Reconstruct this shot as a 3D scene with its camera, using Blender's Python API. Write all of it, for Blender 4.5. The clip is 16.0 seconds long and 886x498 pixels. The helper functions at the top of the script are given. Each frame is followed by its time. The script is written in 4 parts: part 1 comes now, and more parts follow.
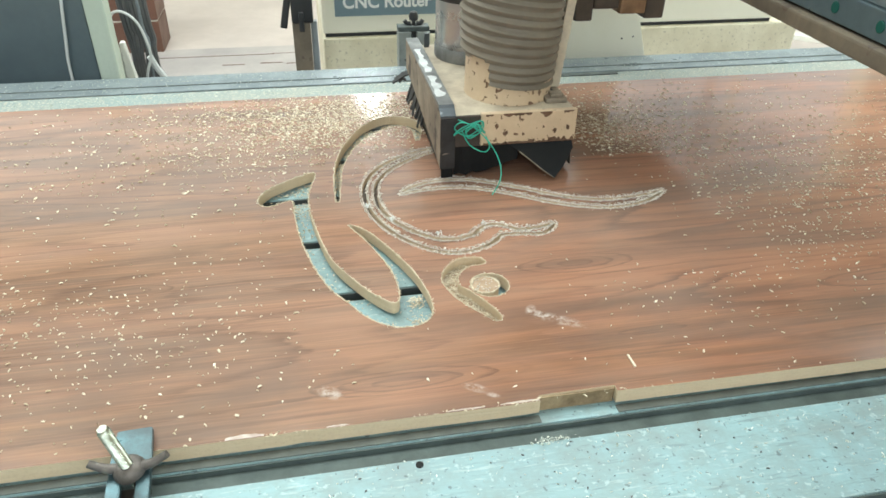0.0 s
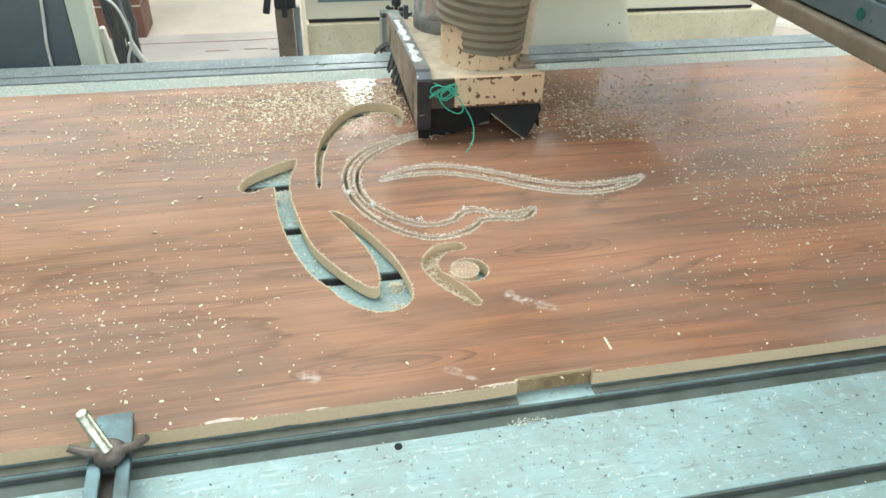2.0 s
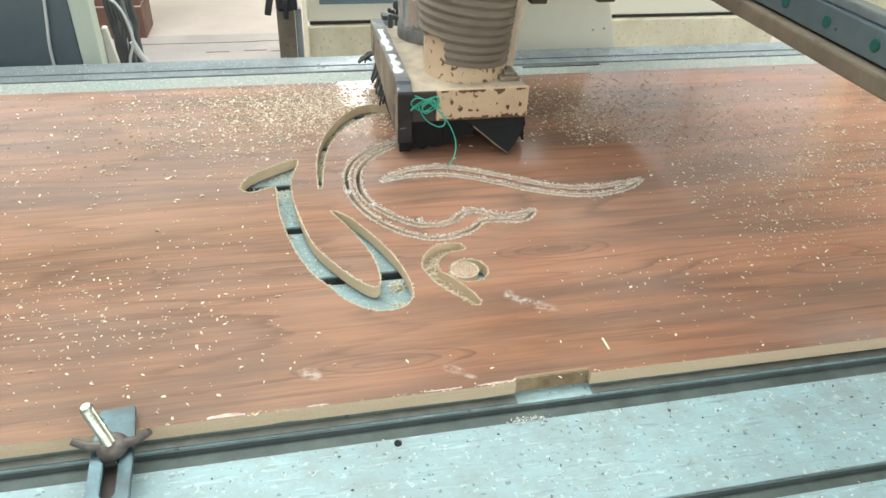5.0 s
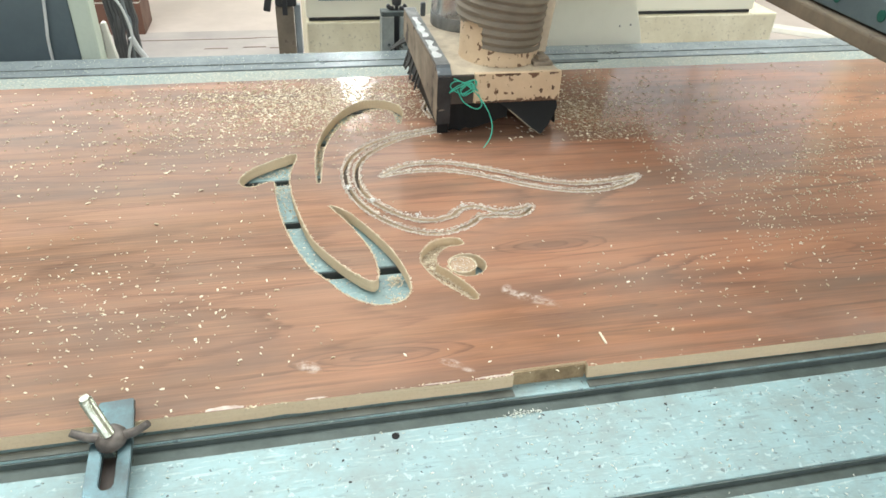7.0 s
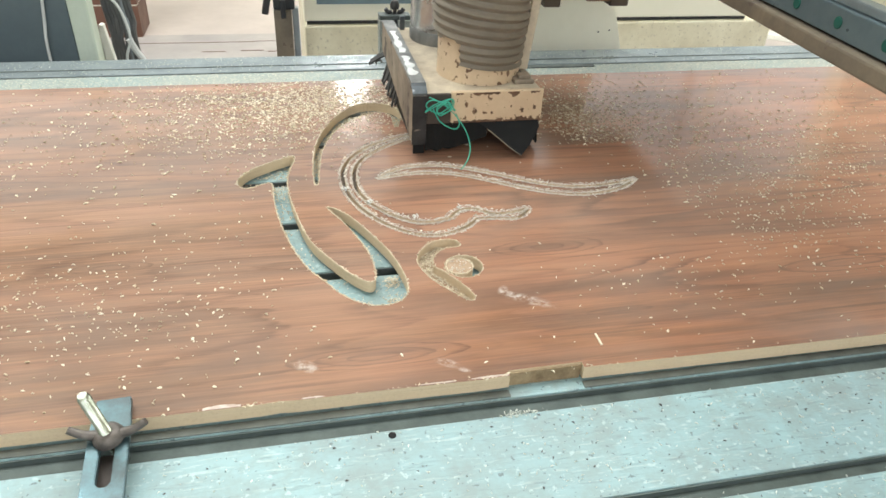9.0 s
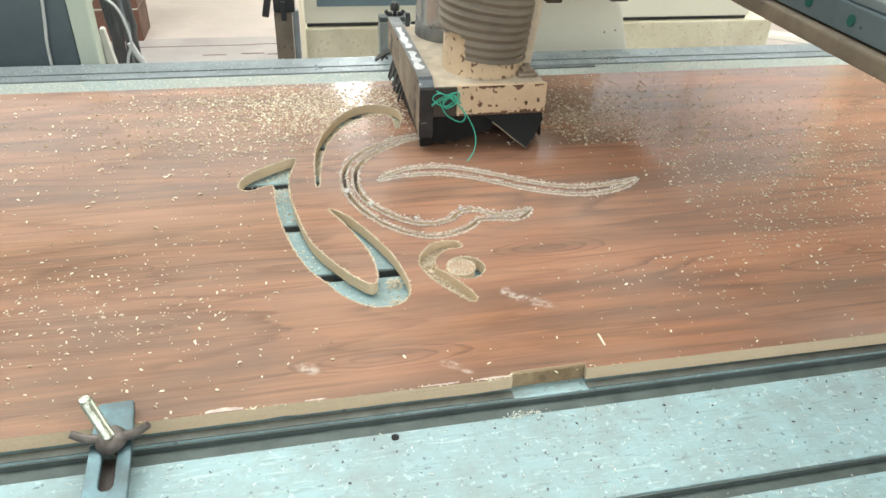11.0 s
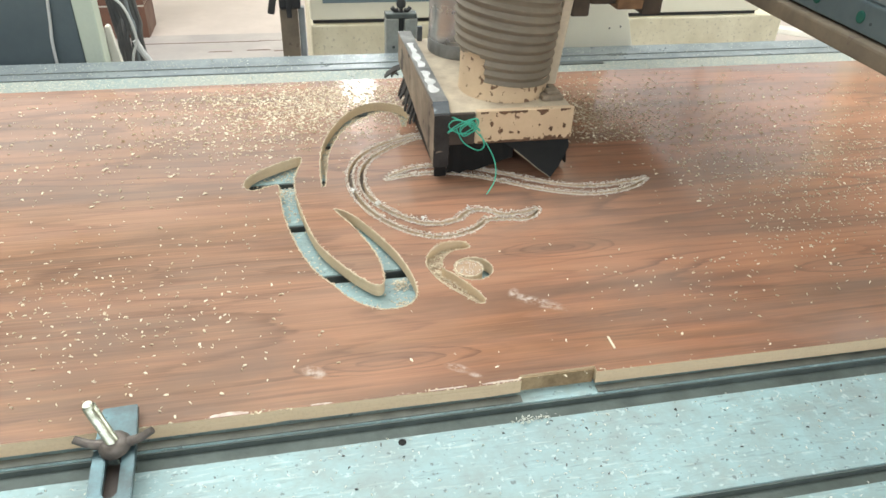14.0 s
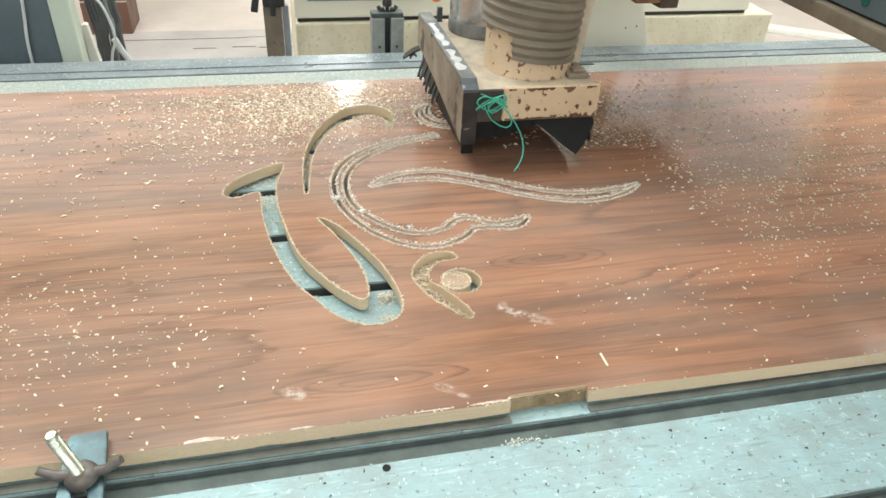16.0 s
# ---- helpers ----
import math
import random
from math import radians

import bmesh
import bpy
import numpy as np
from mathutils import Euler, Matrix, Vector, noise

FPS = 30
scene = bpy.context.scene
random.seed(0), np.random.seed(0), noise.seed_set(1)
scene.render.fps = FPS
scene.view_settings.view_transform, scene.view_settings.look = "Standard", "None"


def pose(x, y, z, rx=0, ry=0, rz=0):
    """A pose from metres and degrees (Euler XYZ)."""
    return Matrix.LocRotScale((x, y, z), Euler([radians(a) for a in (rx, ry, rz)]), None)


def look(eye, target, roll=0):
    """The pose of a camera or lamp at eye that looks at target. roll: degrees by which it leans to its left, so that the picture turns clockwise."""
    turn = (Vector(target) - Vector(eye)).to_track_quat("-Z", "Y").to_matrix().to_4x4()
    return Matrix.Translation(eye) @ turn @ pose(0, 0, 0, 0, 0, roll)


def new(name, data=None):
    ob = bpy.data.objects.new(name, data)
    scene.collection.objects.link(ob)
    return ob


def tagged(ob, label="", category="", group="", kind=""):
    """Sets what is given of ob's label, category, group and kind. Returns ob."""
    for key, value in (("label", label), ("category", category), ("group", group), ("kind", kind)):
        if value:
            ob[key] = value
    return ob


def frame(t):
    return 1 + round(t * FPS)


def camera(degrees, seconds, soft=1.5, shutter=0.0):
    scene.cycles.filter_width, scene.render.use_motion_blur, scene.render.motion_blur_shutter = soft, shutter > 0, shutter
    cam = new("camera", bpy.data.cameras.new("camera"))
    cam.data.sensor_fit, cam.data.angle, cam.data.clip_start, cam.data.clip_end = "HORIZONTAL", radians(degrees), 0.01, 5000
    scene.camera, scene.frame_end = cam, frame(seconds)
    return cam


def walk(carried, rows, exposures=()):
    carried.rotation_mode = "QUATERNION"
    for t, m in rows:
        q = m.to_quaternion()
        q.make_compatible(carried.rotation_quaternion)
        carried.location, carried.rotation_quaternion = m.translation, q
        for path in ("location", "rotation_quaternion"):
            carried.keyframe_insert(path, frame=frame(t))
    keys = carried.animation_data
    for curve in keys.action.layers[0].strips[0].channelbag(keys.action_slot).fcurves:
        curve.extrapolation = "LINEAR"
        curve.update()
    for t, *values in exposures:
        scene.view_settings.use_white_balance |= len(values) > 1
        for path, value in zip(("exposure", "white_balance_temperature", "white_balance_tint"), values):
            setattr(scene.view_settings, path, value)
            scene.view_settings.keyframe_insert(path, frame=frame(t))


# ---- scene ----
cam = camera(64.6, 16.0, 1.6)
PATH = [
    (0, (-0.176, -0.416, 1.264), (0.161, 1.224, 0.17), 1.3),
    (0.5, (-0.17, -0.416, 1.27), (0.185, 1.207, 0.156), 1.2),
    (1, (-0.17, -0.424, 1.269), (0.182, 1.198, 0.153), 1.2),
    (1.5, (-0.169, -0.421, 1.268), (0.192, 1.195, 0.147), 1.5),
    (2, (-0.169, -0.424, 1.266), (0.199, 1.189, 0.143), 1.8),
    (2.5, (-0.172, -0.423, 1.266), (0.192, 1.188, 0.139), 1.8),
    (3, (-0.172, -0.424, 1.268), (0.175, 1.196, 0.148), 1.4),
    (3.5, (-0.171, -0.427, 1.269), (0.189, 1.194, 0.154), 1.8),
    (4, (-0.173, -0.43, 1.268), (0.204, 1.188, 0.156), 2.4),
    (6.5, (-0.174, -0.432, 1.266), (0.202, 1.182, 0.147), 2.6),
    (7, (-0.174, -0.435, 1.265), (0.206, 1.178, 0.146), 2.7),
    (7.5, (-0.174, -0.437, 1.264), (0.206, 1.176, 0.143), 2.8),
    (8, (-0.175, -0.44, 1.265), (0.213, 1.178, 0.156), 3.0),
    (8.5, (-0.175, -0.44, 1.263), (0.223, 1.175, 0.152), 3.3),
    (9, (-0.176, -0.44, 1.264), (0.216, 1.178, 0.157), 3.2),
    (11.5, (-0.176, -0.439, 1.263), (0.212, 1.183, 0.159), 2.7),
    (12, (-0.177, -0.439, 1.264), (0.21, 1.183, 0.16), 2.7),
    (12.5, (-0.176, -0.434, 1.262), (0.204, 1.185, 0.152), 2.6),
    (13, (-0.175, -0.432, 1.265), (0.192, 1.193, 0.158), 2.0),
    (13.5, (-0.176, -0.434, 1.264), (0.192, 1.194, 0.162), 2.0),
    (14, (-0.175, -0.428, 1.262), (0.195, 1.191, 0.148), 2.4),
    (14.5, (-0.176, -0.43, 1.263), (0.203, 1.19, 0.153), 2.6),
    (15, (-0.176, -0.432, 1.264), (0.205, 1.191, 0.16), 2.5),
    (15.5, (-0.171, -0.424, 1.263), (0.224, 1.194, 0.155), 2.7),
    (16, (-0.167, -0.398, 1.261), (0.235, 1.208, 0.139), 3.0),
]
walk(cam, [(t, look(eye, target, roll)) for t, eye, target, roll in PATH],
     [(0.0, 0.05, 6120, 1), (1.0, 0.05, 6130, 1), (3.0, 0.06, 6220, 4), (7.0, 0.07, 6300, 6.5), (9.0, 0.06, 6400, 7), (12.0, 0.07, 6380, 7), (15.0, 0.08, 6420, 8), (16.0, 0.08, 6400, 7)])

# the router head's shift from its resting place (x along the table, y along the gantry, z up)
HEAD_ROWS = [
    (0, -0.0497, -0.0044, 0.0000),
    (0.5, -0.0210, -0.0327, 0.0000),
    (1, -0.0318, -0.0436, 0.0000),
    (1.5, -0.0923, 0.0002, 0.0000),
    (2, -0.0406, 0.0765, 0.0000),
    (2.5, -0.0183, 0.0673, 0.0000),
    (3, -0.0327, 0.0225, 0.0000),
    (3.5, -0.0000, 0.0000, 0.0000),
    (4, -0.0323, 0.0047, 0.0000),
    (4.2, -0.0516, 0.0249, 0.0000),
    (6.3, -0.0827, 0.0592, 0.0000),
    (6.5, -0.0691, 0.0764, 0.0000),
    (7, -0.0100, 0.0824, 0.0000),
    (7.5, -0.0335, 0.0363, 0.0000),
    (8, 0.0061, 0.0092, 0.0000),
    (8.5, -0.0248, 0.0033, 0.0000),
    (9, -0.0525, 0.0264, 0.0000),
    (9.2, -0.0460, 0.0012, 0.0000),
    (11.3, -0.0359, 0.0570, 0.0000),
    (11.5, -0.0197, 0.0486, 0.0000),
    (12, -0.0459, 0.0103, 0.0000),
    (12.5, -0.0054, -0.0188, 0.0000),
    (13, -0.0333, -0.0272, 0.0000),
    (13.5, -0.0594, 0.0041, 0.0000),
    (14, -0.0465, -0.0420, 0.0000),
    (14.5, -0.0285, -0.0683, 0.0000),
    (15, -0.0267, -0.0620, 0.0494),
    (15.5, 0.0095, -0.0127, 0.0416),
    (16, 0.0147, -0.0049, 0.0194),
]

# ---- world and light ----
TABLE, BOARD = 0.800, 0.818
world = bpy.data.worlds.new("world")
scene.world = world
world.use_nodes = True
wn = world.node_tree.nodes
sky = wn.new("ShaderNodeTexSky")
sky.sky_type, sky.sun_disc, sky.sun_elevation, sky.sun_rotation = "NISHITA", False, radians(50), radians(200)
world.node_tree.links.new(sky.outputs[0], wn["Background"].inputs[0])
wn["Background"].inputs[1].default_value = 0.12
scene.view_settings.exposure = 0.0


def area(name, eye, target, sx, sy, watts, colour=(1, 1, 1)):
    data = bpy.data.lights.new(name, "AREA")
    data.shape, data.size, data.size_y, data.energy, data.color = "RECTANGLE", sx, sy, watts, colour
    ob = new(name, data)
    ob.matrix_world = look(eye, target)
    return ob


area("window_light", (-0.10, 5.95, 3.0), (-0.10, 0.0, 2.2), 11.8, 2.3, 66, (1.0, 0.925, 0.68))
# fill light added behind the camera for surfaces that face it
area("rear_fill", (1.4, -3.95, 3.0), (1.2, 1.0, 0.8), 12.0, 1.5, 165, (1.0, 0.985, 0.95))
# overhead fill light, added to set the brightness and the fall of shadows
area("overhead_fill", (0.5, 1.83, 4.38), (0.5, 1.83, 0.0), 8.4, 2.56, 464, (1.0, 0.985, 0.91))
# made-up tube lamps out of view, for fill
LAMPS = [(-1.6, -2.6), (1.0, -2.6)]
for lx, ly in LAMPS:
    area("tube_fill", (lx, ly, 3.80), (lx, ly, 0), 0.14, 1.2, 12, (0.98, 1.0, 0.97))


# ---- materials ----
def nodes_of(name, rough, metal=0.0):
    m = bpy.data.materials.new(name)
    m.use_nodes = True
    nt = m.node_tree
    b = nt.nodes["Principled BSDF"]
    b.inputs["Roughness"].default_value, b.inputs["Metallic"].default_value = rough, metal
    return m, nt, b


def coords(nt, scale=(1, 1, 1)):
    tc, mp = nt.nodes.new("ShaderNodeTexCoord"), nt.nodes.new("ShaderNodeMapping")
    mp.inputs["Scale"].default_value = scale
    nt.links.new(tc.outputs["Object"], mp.inputs[0])
    return mp.outputs[0]


def noise_of(nt, vec, scale, detail=4, rough=0.6, distortion=0.0):
    n = nt.nodes.new("ShaderNodeTexNoise")
    for key, v in (("Scale", scale), ("Detail", detail), ("Roughness", rough), ("Distortion", distortion)):
        n.inputs[key].default_value = v
    nt.links.new(vec, n.inputs["Vector"])
    return n.outputs["Fac"]


def ramp(nt, fac, stops):
    r = nt.nodes.new("ShaderNodeValToRGB")
    e = r.color_ramp.elements
    while len(e) < len(stops):
        e.new(0.5)
    for k, (pos, c) in enumerate(stops):
        e[k].position, e[k].color = pos, (c, c, c, 1) if isinstance(c, (int, float)) else (*c, 1)
    nt.links.new(fac, r.inputs[0])
    return r.outputs[0]


def mix(nt, fac, a, b, kind="MIX"):
    x = nt.nodes.new("ShaderNodeMix")
    x.data_type, x.blend_type = "RGBA", kind
    for sock, v in ((x.inputs["Factor"], fac), (x.inputs["A"], a), (x.inputs["B"], b)):
        if isinstance(v, bpy.types.NodeSocket):
            nt.links.new(v, sock)
        else:
            sock.default_value = v if isinstance(v, (int, float)) else (*v, 1)
    return x.outputs["Result"]


def bump(nt, b, height, strength=0.2, distance=0.002):
    n = nt.nodes.new("ShaderNodeBump")
    n.inputs["Strength"].default_value, n.inputs["Distance"].default_value = strength, distance
    nt.links.new(height, n.inputs["Height"])
    nt.links.new(n.outputs[0], b.inputs["Normal"])


def worn(name, base, dark, rough=0.5, metal=0.0, coarse=9.0, fine=160.0, chip=None, chip_at=0.62, chip_scale=60.0, bumps=0.25):
    """Paint, metal or plastic: two scales of variation, and chips where it has worn through."""
    m, nt, b = nodes_of(name, rough, metal)
    v = coords(nt)
    big, small = noise_of(nt, v, coarse), noise_of(nt, v, fine, 3)
    c = mix(nt, ramp(nt, big, [(0.35, 0.0), (0.7, 1.0)]), base, dark)
    c = mix(nt, ramp(nt, small, [(0.45, 0.0), (0.75, 0.35)]), c, dark)
    if chip:
        spots = ramp(nt, noise_of(nt, v, chip_scale, 2, 0.5, 0.4), [(chip_at, 0.0), (chip_at + 0.03, 1.0)])
        c = mix(nt, spots, c, chip)
    nt.links.new(c, b.inputs["Base Color"])
    rr = ramp(nt, big, [(0.3, max(rough - 0.1, 0.02)), (0.7, min(rough + 0.12, 1))])
    nt.links.new(rr, b.inputs["Roughness"])
    bump(nt, b, small, bumps, 0.001)
    return m


def math_of(nt, kind, a, b):
    n = nt.nodes.new("ShaderNodeMath")
    n.operation = kind
    for sock, v in zip(n.inputs, (a, b)):
        if isinstance(v, bpy.types.NodeSocket):
            nt.links.new(v, sock)
        else:
            sock.default_value = v
    return n.outputs[0]


FLAMES = [(-0.115, 0.045, 0.150, 0.026, 5.0), (0.105, 0.200, 0.110, 0.026, 4.5), (-0.375, 0.225, 0.085, 0.020, 4.0), (0.46, 0.12, 0.20, 0.030, 4.0), (-0.62, 0.40, 0.22, 0.034, 4.0), (0.14, 0.075, 0.11, 0.014, 3.0)]


def laminate():
    m, nt, b = nodes_of("wood_laminate", 0.16)
    v = coords(nt, (0.42, 6.0, 1.0))
    warp = noise_of(nt, coords(nt, (2.5, 6.0, 1.0)), 1.0, 2)
    add = nt.nodes.new("ShaderNodeMix")
    add.data_type = "VECTOR"
    add.inputs["Factor"].default_value = 0.16
    nt.links.new(v, add.inputs["A"])
    nt.links.new(warp, add.inputs["B"])
    vec = add.outputs["Result"]
    bands = noise_of(nt, vec, 3.3, 6, 0.58, 0.35)
    c = ramp(nt, bands, [(0.30, (0.14, 0.092, 0.070)), (0.42, (0.26, 0.150, 0.094)), (0.55, (0.34, 0.190, 0.128)), (0.75, (0.45, 0.275, 0.185))])
    broad = noise_of(nt, coords(nt, (0.5, 5.2, 1.0)), 1.6, 3, 0.5, 0.3)
    c = mix(nt, ramp(nt, broad, [(0.54, 0.0), (0.68, 0.55)]), c, (0.48, 0.262, 0.160))
    c = mix(nt, ramp(nt, broad, [(0.33, 0.72), (0.47, 0.0)]), c, (0.175, 0.125, 0.100))
    wave = nt.nodes.new("ShaderNodeTexWave")
    wave.wave_type, wave.bands_direction = "BANDS", "Y"
    for key, v_ in (("Scale", 3.2), ("Distortion", 6.0), ("Detail", 4.0), ("Detail Scale", 1.1), ("Detail Roughness", 0.62)):
        wave.inputs[key].default_value = v_
    nt.links.new(coords(nt, (0.45, 4.2, 1.0)), wave.inputs["Vector"])
    lines = ramp(nt, wave.outputs["Fac"], [(0.0, 0.42), (0.16, 0.15), (0.40, 0.0), (1.0, 0.0)])
    veil = ramp(nt, noise_of(nt, coords(nt, (1.3, 4.0, 1.0)), 1.7, 3, 0.5), [(0.40, 0.15), (0.62, 1.0)])
    c = mix(nt, mix(nt, 1.0, lines, veil, "MULTIPLY"), c, (0.10, 0.052, 0.040))
    # year rings: contour lines of a slow, stretched field
    field = noise_of(nt, coords(nt, (0.50, 4.6, 1.0)), 1.7, 2, 0.42, 0.3)
    wobble = noise_of(nt, coords(nt, (5.0, 60.0, 1.0)), 1.5, 4, 0.65)
    up = math_of(nt, "ADD", math_of(nt, "MULTIPLY", field, 15.0), math_of(nt, "MULTIPLY", wobble, 0.75))
    ring = ramp(nt, math_of(nt, "FRACT", up, 0.0), [(0.0, 0.0), (0.66, 0.0), (0.93, 0.82), (1.0, 0.0)])
    where = ramp(nt, noise_of(nt, coords(nt, (1.6, 4.0, 1.0)), 2.0, 3, 0.5), [(0.36, 0.25), (0.60, 1.0)])
    c = mix(nt, mix(nt, 1.0, ring, where, "MULTIPLY"), c, (0.090, 0.050, 0.038))
    # flame figure: nested long arcs round a few hearts of the grain
    spot = nt.nodes.new("ShaderNodeTexCoord").outputs["Object"]
    waver = noise_of(nt, coords(nt, (6.0, 22.0, 1.0)), 1.0, 4, 0.6)
    for x, y, sx, sy, rings in FLAMES:
        mp, far = nt.nodes.new("ShaderNodeMapping"), nt.nodes.new("ShaderNodeVectorMath")
        mp.vector_type, far.operation = "TEXTURE", "LENGTH"
        mp.inputs["Location"].default_value = (x - 0.15, y - 0.38, BOARD - TABLE)
        mp.inputs["Scale"].default_value = (sx, sy, 1)
        nt.links.new(spot, mp.inputs[0])
        nt.links.new(mp.outputs[0], far.inputs[0])
        reach = math_of(nt, "ADD", far.outputs["Value"], math_of(nt, "MULTIPLY", waver, 0.5))
        arcs = ramp(nt, math_of(nt, "FRACT", math_of(nt, "MULTIPLY", reach, rings), 0.0), [(0.0, 0.0), (0.62, 0.0), (0.93, 0.75), (1.0, 0.0)])
        c = mix(nt, mix(nt, 1.0, arcs, ramp(nt, reach, [(0.85, 1.0), (1.30, 0.0)]), "MULTIPLY"), c, (0.105, 0.066, 0.052))
        c = mix(nt, ramp(nt, reach, [(0.35, 0.45), (0.75, 0.0)]), c, (0.165, 0.118, 0.098))
    streaks = noise_of(nt, coords(nt, (1.2, 70.0, 1.0)), 1.6, 6, 0.68, 0.8)
    c = mix(nt, ramp(nt, streaks, [(0.54, 0.0), (0.72, 0.52)]), c, (0.13, 0.072, 0.058))
    fine = noise_of(nt, coords(nt, (10.0, 420.0, 1.0)), 1.0, 3, 0.6)
    c = mix(nt, ramp(nt, fine, [(0.45, 0.0), (0.8, 0.45)]), c, (0.54, 0.30, 0.19))
    grey = noise_of(nt, coords(nt, (0.62, 6.2, 1.0)), 2.1, 7, 0.62, 0.3)
    c = mix(nt, ramp(nt, grey, [(0.48, 0.0), (0.64, 0.82)]), c, (0.142, 0.100, 0.080))
    # tint by x: redder and deeper towards the right
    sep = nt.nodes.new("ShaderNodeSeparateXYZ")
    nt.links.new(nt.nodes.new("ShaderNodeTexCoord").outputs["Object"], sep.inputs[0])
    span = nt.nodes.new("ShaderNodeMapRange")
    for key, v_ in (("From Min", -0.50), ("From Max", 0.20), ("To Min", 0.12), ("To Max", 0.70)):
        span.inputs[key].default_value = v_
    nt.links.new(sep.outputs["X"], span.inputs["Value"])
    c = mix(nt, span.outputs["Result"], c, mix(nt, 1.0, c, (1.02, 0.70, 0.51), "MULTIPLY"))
    # broad smoky zones and knots of dense figure
    smoke = noise_of(nt, coords(nt, (1.1, 3.4, 1.0)), 2.4, 5, 0.60, 1.1)
    c = mix(nt, ramp(nt, smoke, [(0.49, 0.0), (0.69, 0.58)]), c, (0.150, 0.106, 0.090))
    film = noise_of(nt, coords(nt, (1.0, 1.6, 1.0)), 2.3, 5, 0.6)
    c = mix(nt, ramp(nt, film, [(0.36, 0.06), (0.66, 0.30)]), c, (0.42, 0.335, 0.285))
    # pale rubbed marks
    pos = nt.nodes.new("ShaderNodeTexCoord").outputs["Object"]
    rub = noise_of(nt, pos, 130, 4, 0.7)
    for x, y, sx, sy in ((0.036, 0.117, 0.014, 0.0065), (0.052, 0.106, 0.034, 0.009), (0.029, 0.126, 0.006, 0.010), (-0.181, 0.041, 0.017, 0.008), (-0.053, 0.0255, 0.014, 0.006), (-0.040, 0.0146, 0.009, 0.004)):
        mp = nt.nodes.new("ShaderNodeMapping")
        mp.vector_type = "TEXTURE"
        mp.inputs["Location"].default_value = (x - 0.15, y - 0.38, BOARD - TABLE)
        mp.inputs["Rotation"].default_value = (0, 0, -0.55)
        mp.inputs["Scale"].default_value = (sx, sy, 1)
        nt.links.new(pos, mp.inputs[0])
        g = nt.nodes.new("ShaderNodeTexGradient")
        g.gradient_type = "SPHERICAL"
        nt.links.new(mp.outputs[0], g.inputs[0])
        k = mix(nt, 1.0, ramp(nt, g.outputs["Fac"], [(0.0, 0.0), (0.6, 0.6)]), ramp(nt, rub, [(0.42, 0.0), (0.62, 1.0)]), "MULTIPLY")
        c = mix(nt, k, c, (0.62, 0.55, 0.50))
    nt.links.new(c, b.inputs["Base Color"])
    dust = noise_of(nt, pos, 7, 5, 0.7)
    nt.links.new(ramp(nt, dust, [(0.3, 0.07), (0.75, 0.18)]), b.inputs["Roughness"])
    bump(nt, b, streaks, 0.05, 0.0006)
    return m


def table_plastic():
    m, nt, b = nodes_of("table_plastic", 0.5)
    v = coords(nt)
    c = mix(nt, ramp(nt, noise_of(nt, v, 7, 5), [(0.35, 0.0), (0.7, 1.0)]), (0.296, 0.452, 0.485), (0.252, 0.365, 0.392))
    scr = noise_of(nt, coords(nt, (30, 190, 1)), 1, 4, 0.7, 0.5)
    c = mix(nt, ramp(nt, scr, [(0.56, 0.0), (0.72, 0.55)]), c, (0.17, 0.235, 0.25))
    for turn, k, tone in ((0.7, 0.55, (0.155, 0.215, 0.225)), (-0.9, 0.50, (0.47, 0.60, 0.61)), (2.2, 0.45, (0.50, 0.62, 0.62))):
        tc, mp = nt.nodes.new("ShaderNodeTexCoord"), nt.nodes.new("ShaderNodeMapping")
        mp.inputs["Rotation"].default_value, mp.inputs["Scale"].default_value = (0, 0, turn), (28, 210, 1)
        nt.links.new(tc.outputs["Object"], mp.inputs[0])
        c = mix(nt, ramp(nt, noise_of(nt, mp.outputs[0], 1.0, 3, 0.6, 0.4), [(0.61, 0.0), (0.70, k)]), c, tone)
    c = mix(nt, ramp(nt, noise_of(nt, v, 28, 6, 0.75), [(0.42, 0.0), (0.66, 0.65)]), c, (0.235, 0.29, 0.285))
    c = mix(nt, ramp(nt, noise_of(nt, v, 120, 3), [(0.60, 0.0), (0.67, 0.55)]), c, (0.50, 0.64, 0.65))
    c = mix(nt, ramp(nt, noise_of(nt, v, 150, 2), [(0.65, 0.0), (0.69, 0.8)]), c, (0.12, 0.16, 0.17))
    nt.links.new(c, b.inputs["Base Color"])
    bump(nt, b, scr, 0.12, 0.001)
    return m


def core_board():
    m, nt, b = nodes_of("board_core", 0.75)
    v = coords(nt, (6, 6, 90))
    c = mix(nt, noise_of(nt, v, 3, 5), (0.58, 0.46, 0.30), (0.70, 0.58, 0.42))
    ply = noise_of(nt, coords(nt, (5, 5, 260)), 2, 4, 0.7)
    c = mix(nt, ramp(nt, ply, [(0.56, 0.0), (0.74, 0.34)]), c, (0.30, 0.21, 0.12))
    c = mix(nt, ramp(nt, noise_of(nt, coords(nt), 420, 2), [(0.5, 0.0), (0.7, 0.22)]), c, (0.40, 0.29, 0.17))
    nt.links.new(c, b.inputs["Base Color"])
    bump(nt, b, noise_of(nt, coords(nt), 500, 3), 0.3, 0.001)
    return m


def chip_wood(name, a, c2):
    m, nt, b = nodes_of(name, 0.8)
    g = nt.nodes.new("ShaderNodeNewGeometry")
    nt.links.new(mix(nt, g.outputs["Random Per Island"], a, c2), b.inputs["Base Color"])
    return m


def glow(name, colour, strength):
    m, nt, b = nodes_of(name, 0.5)
    b.inputs["Emission Color"].default_value, b.inputs["Emission Strength"].default_value = (*colour, 1), strength
    return m


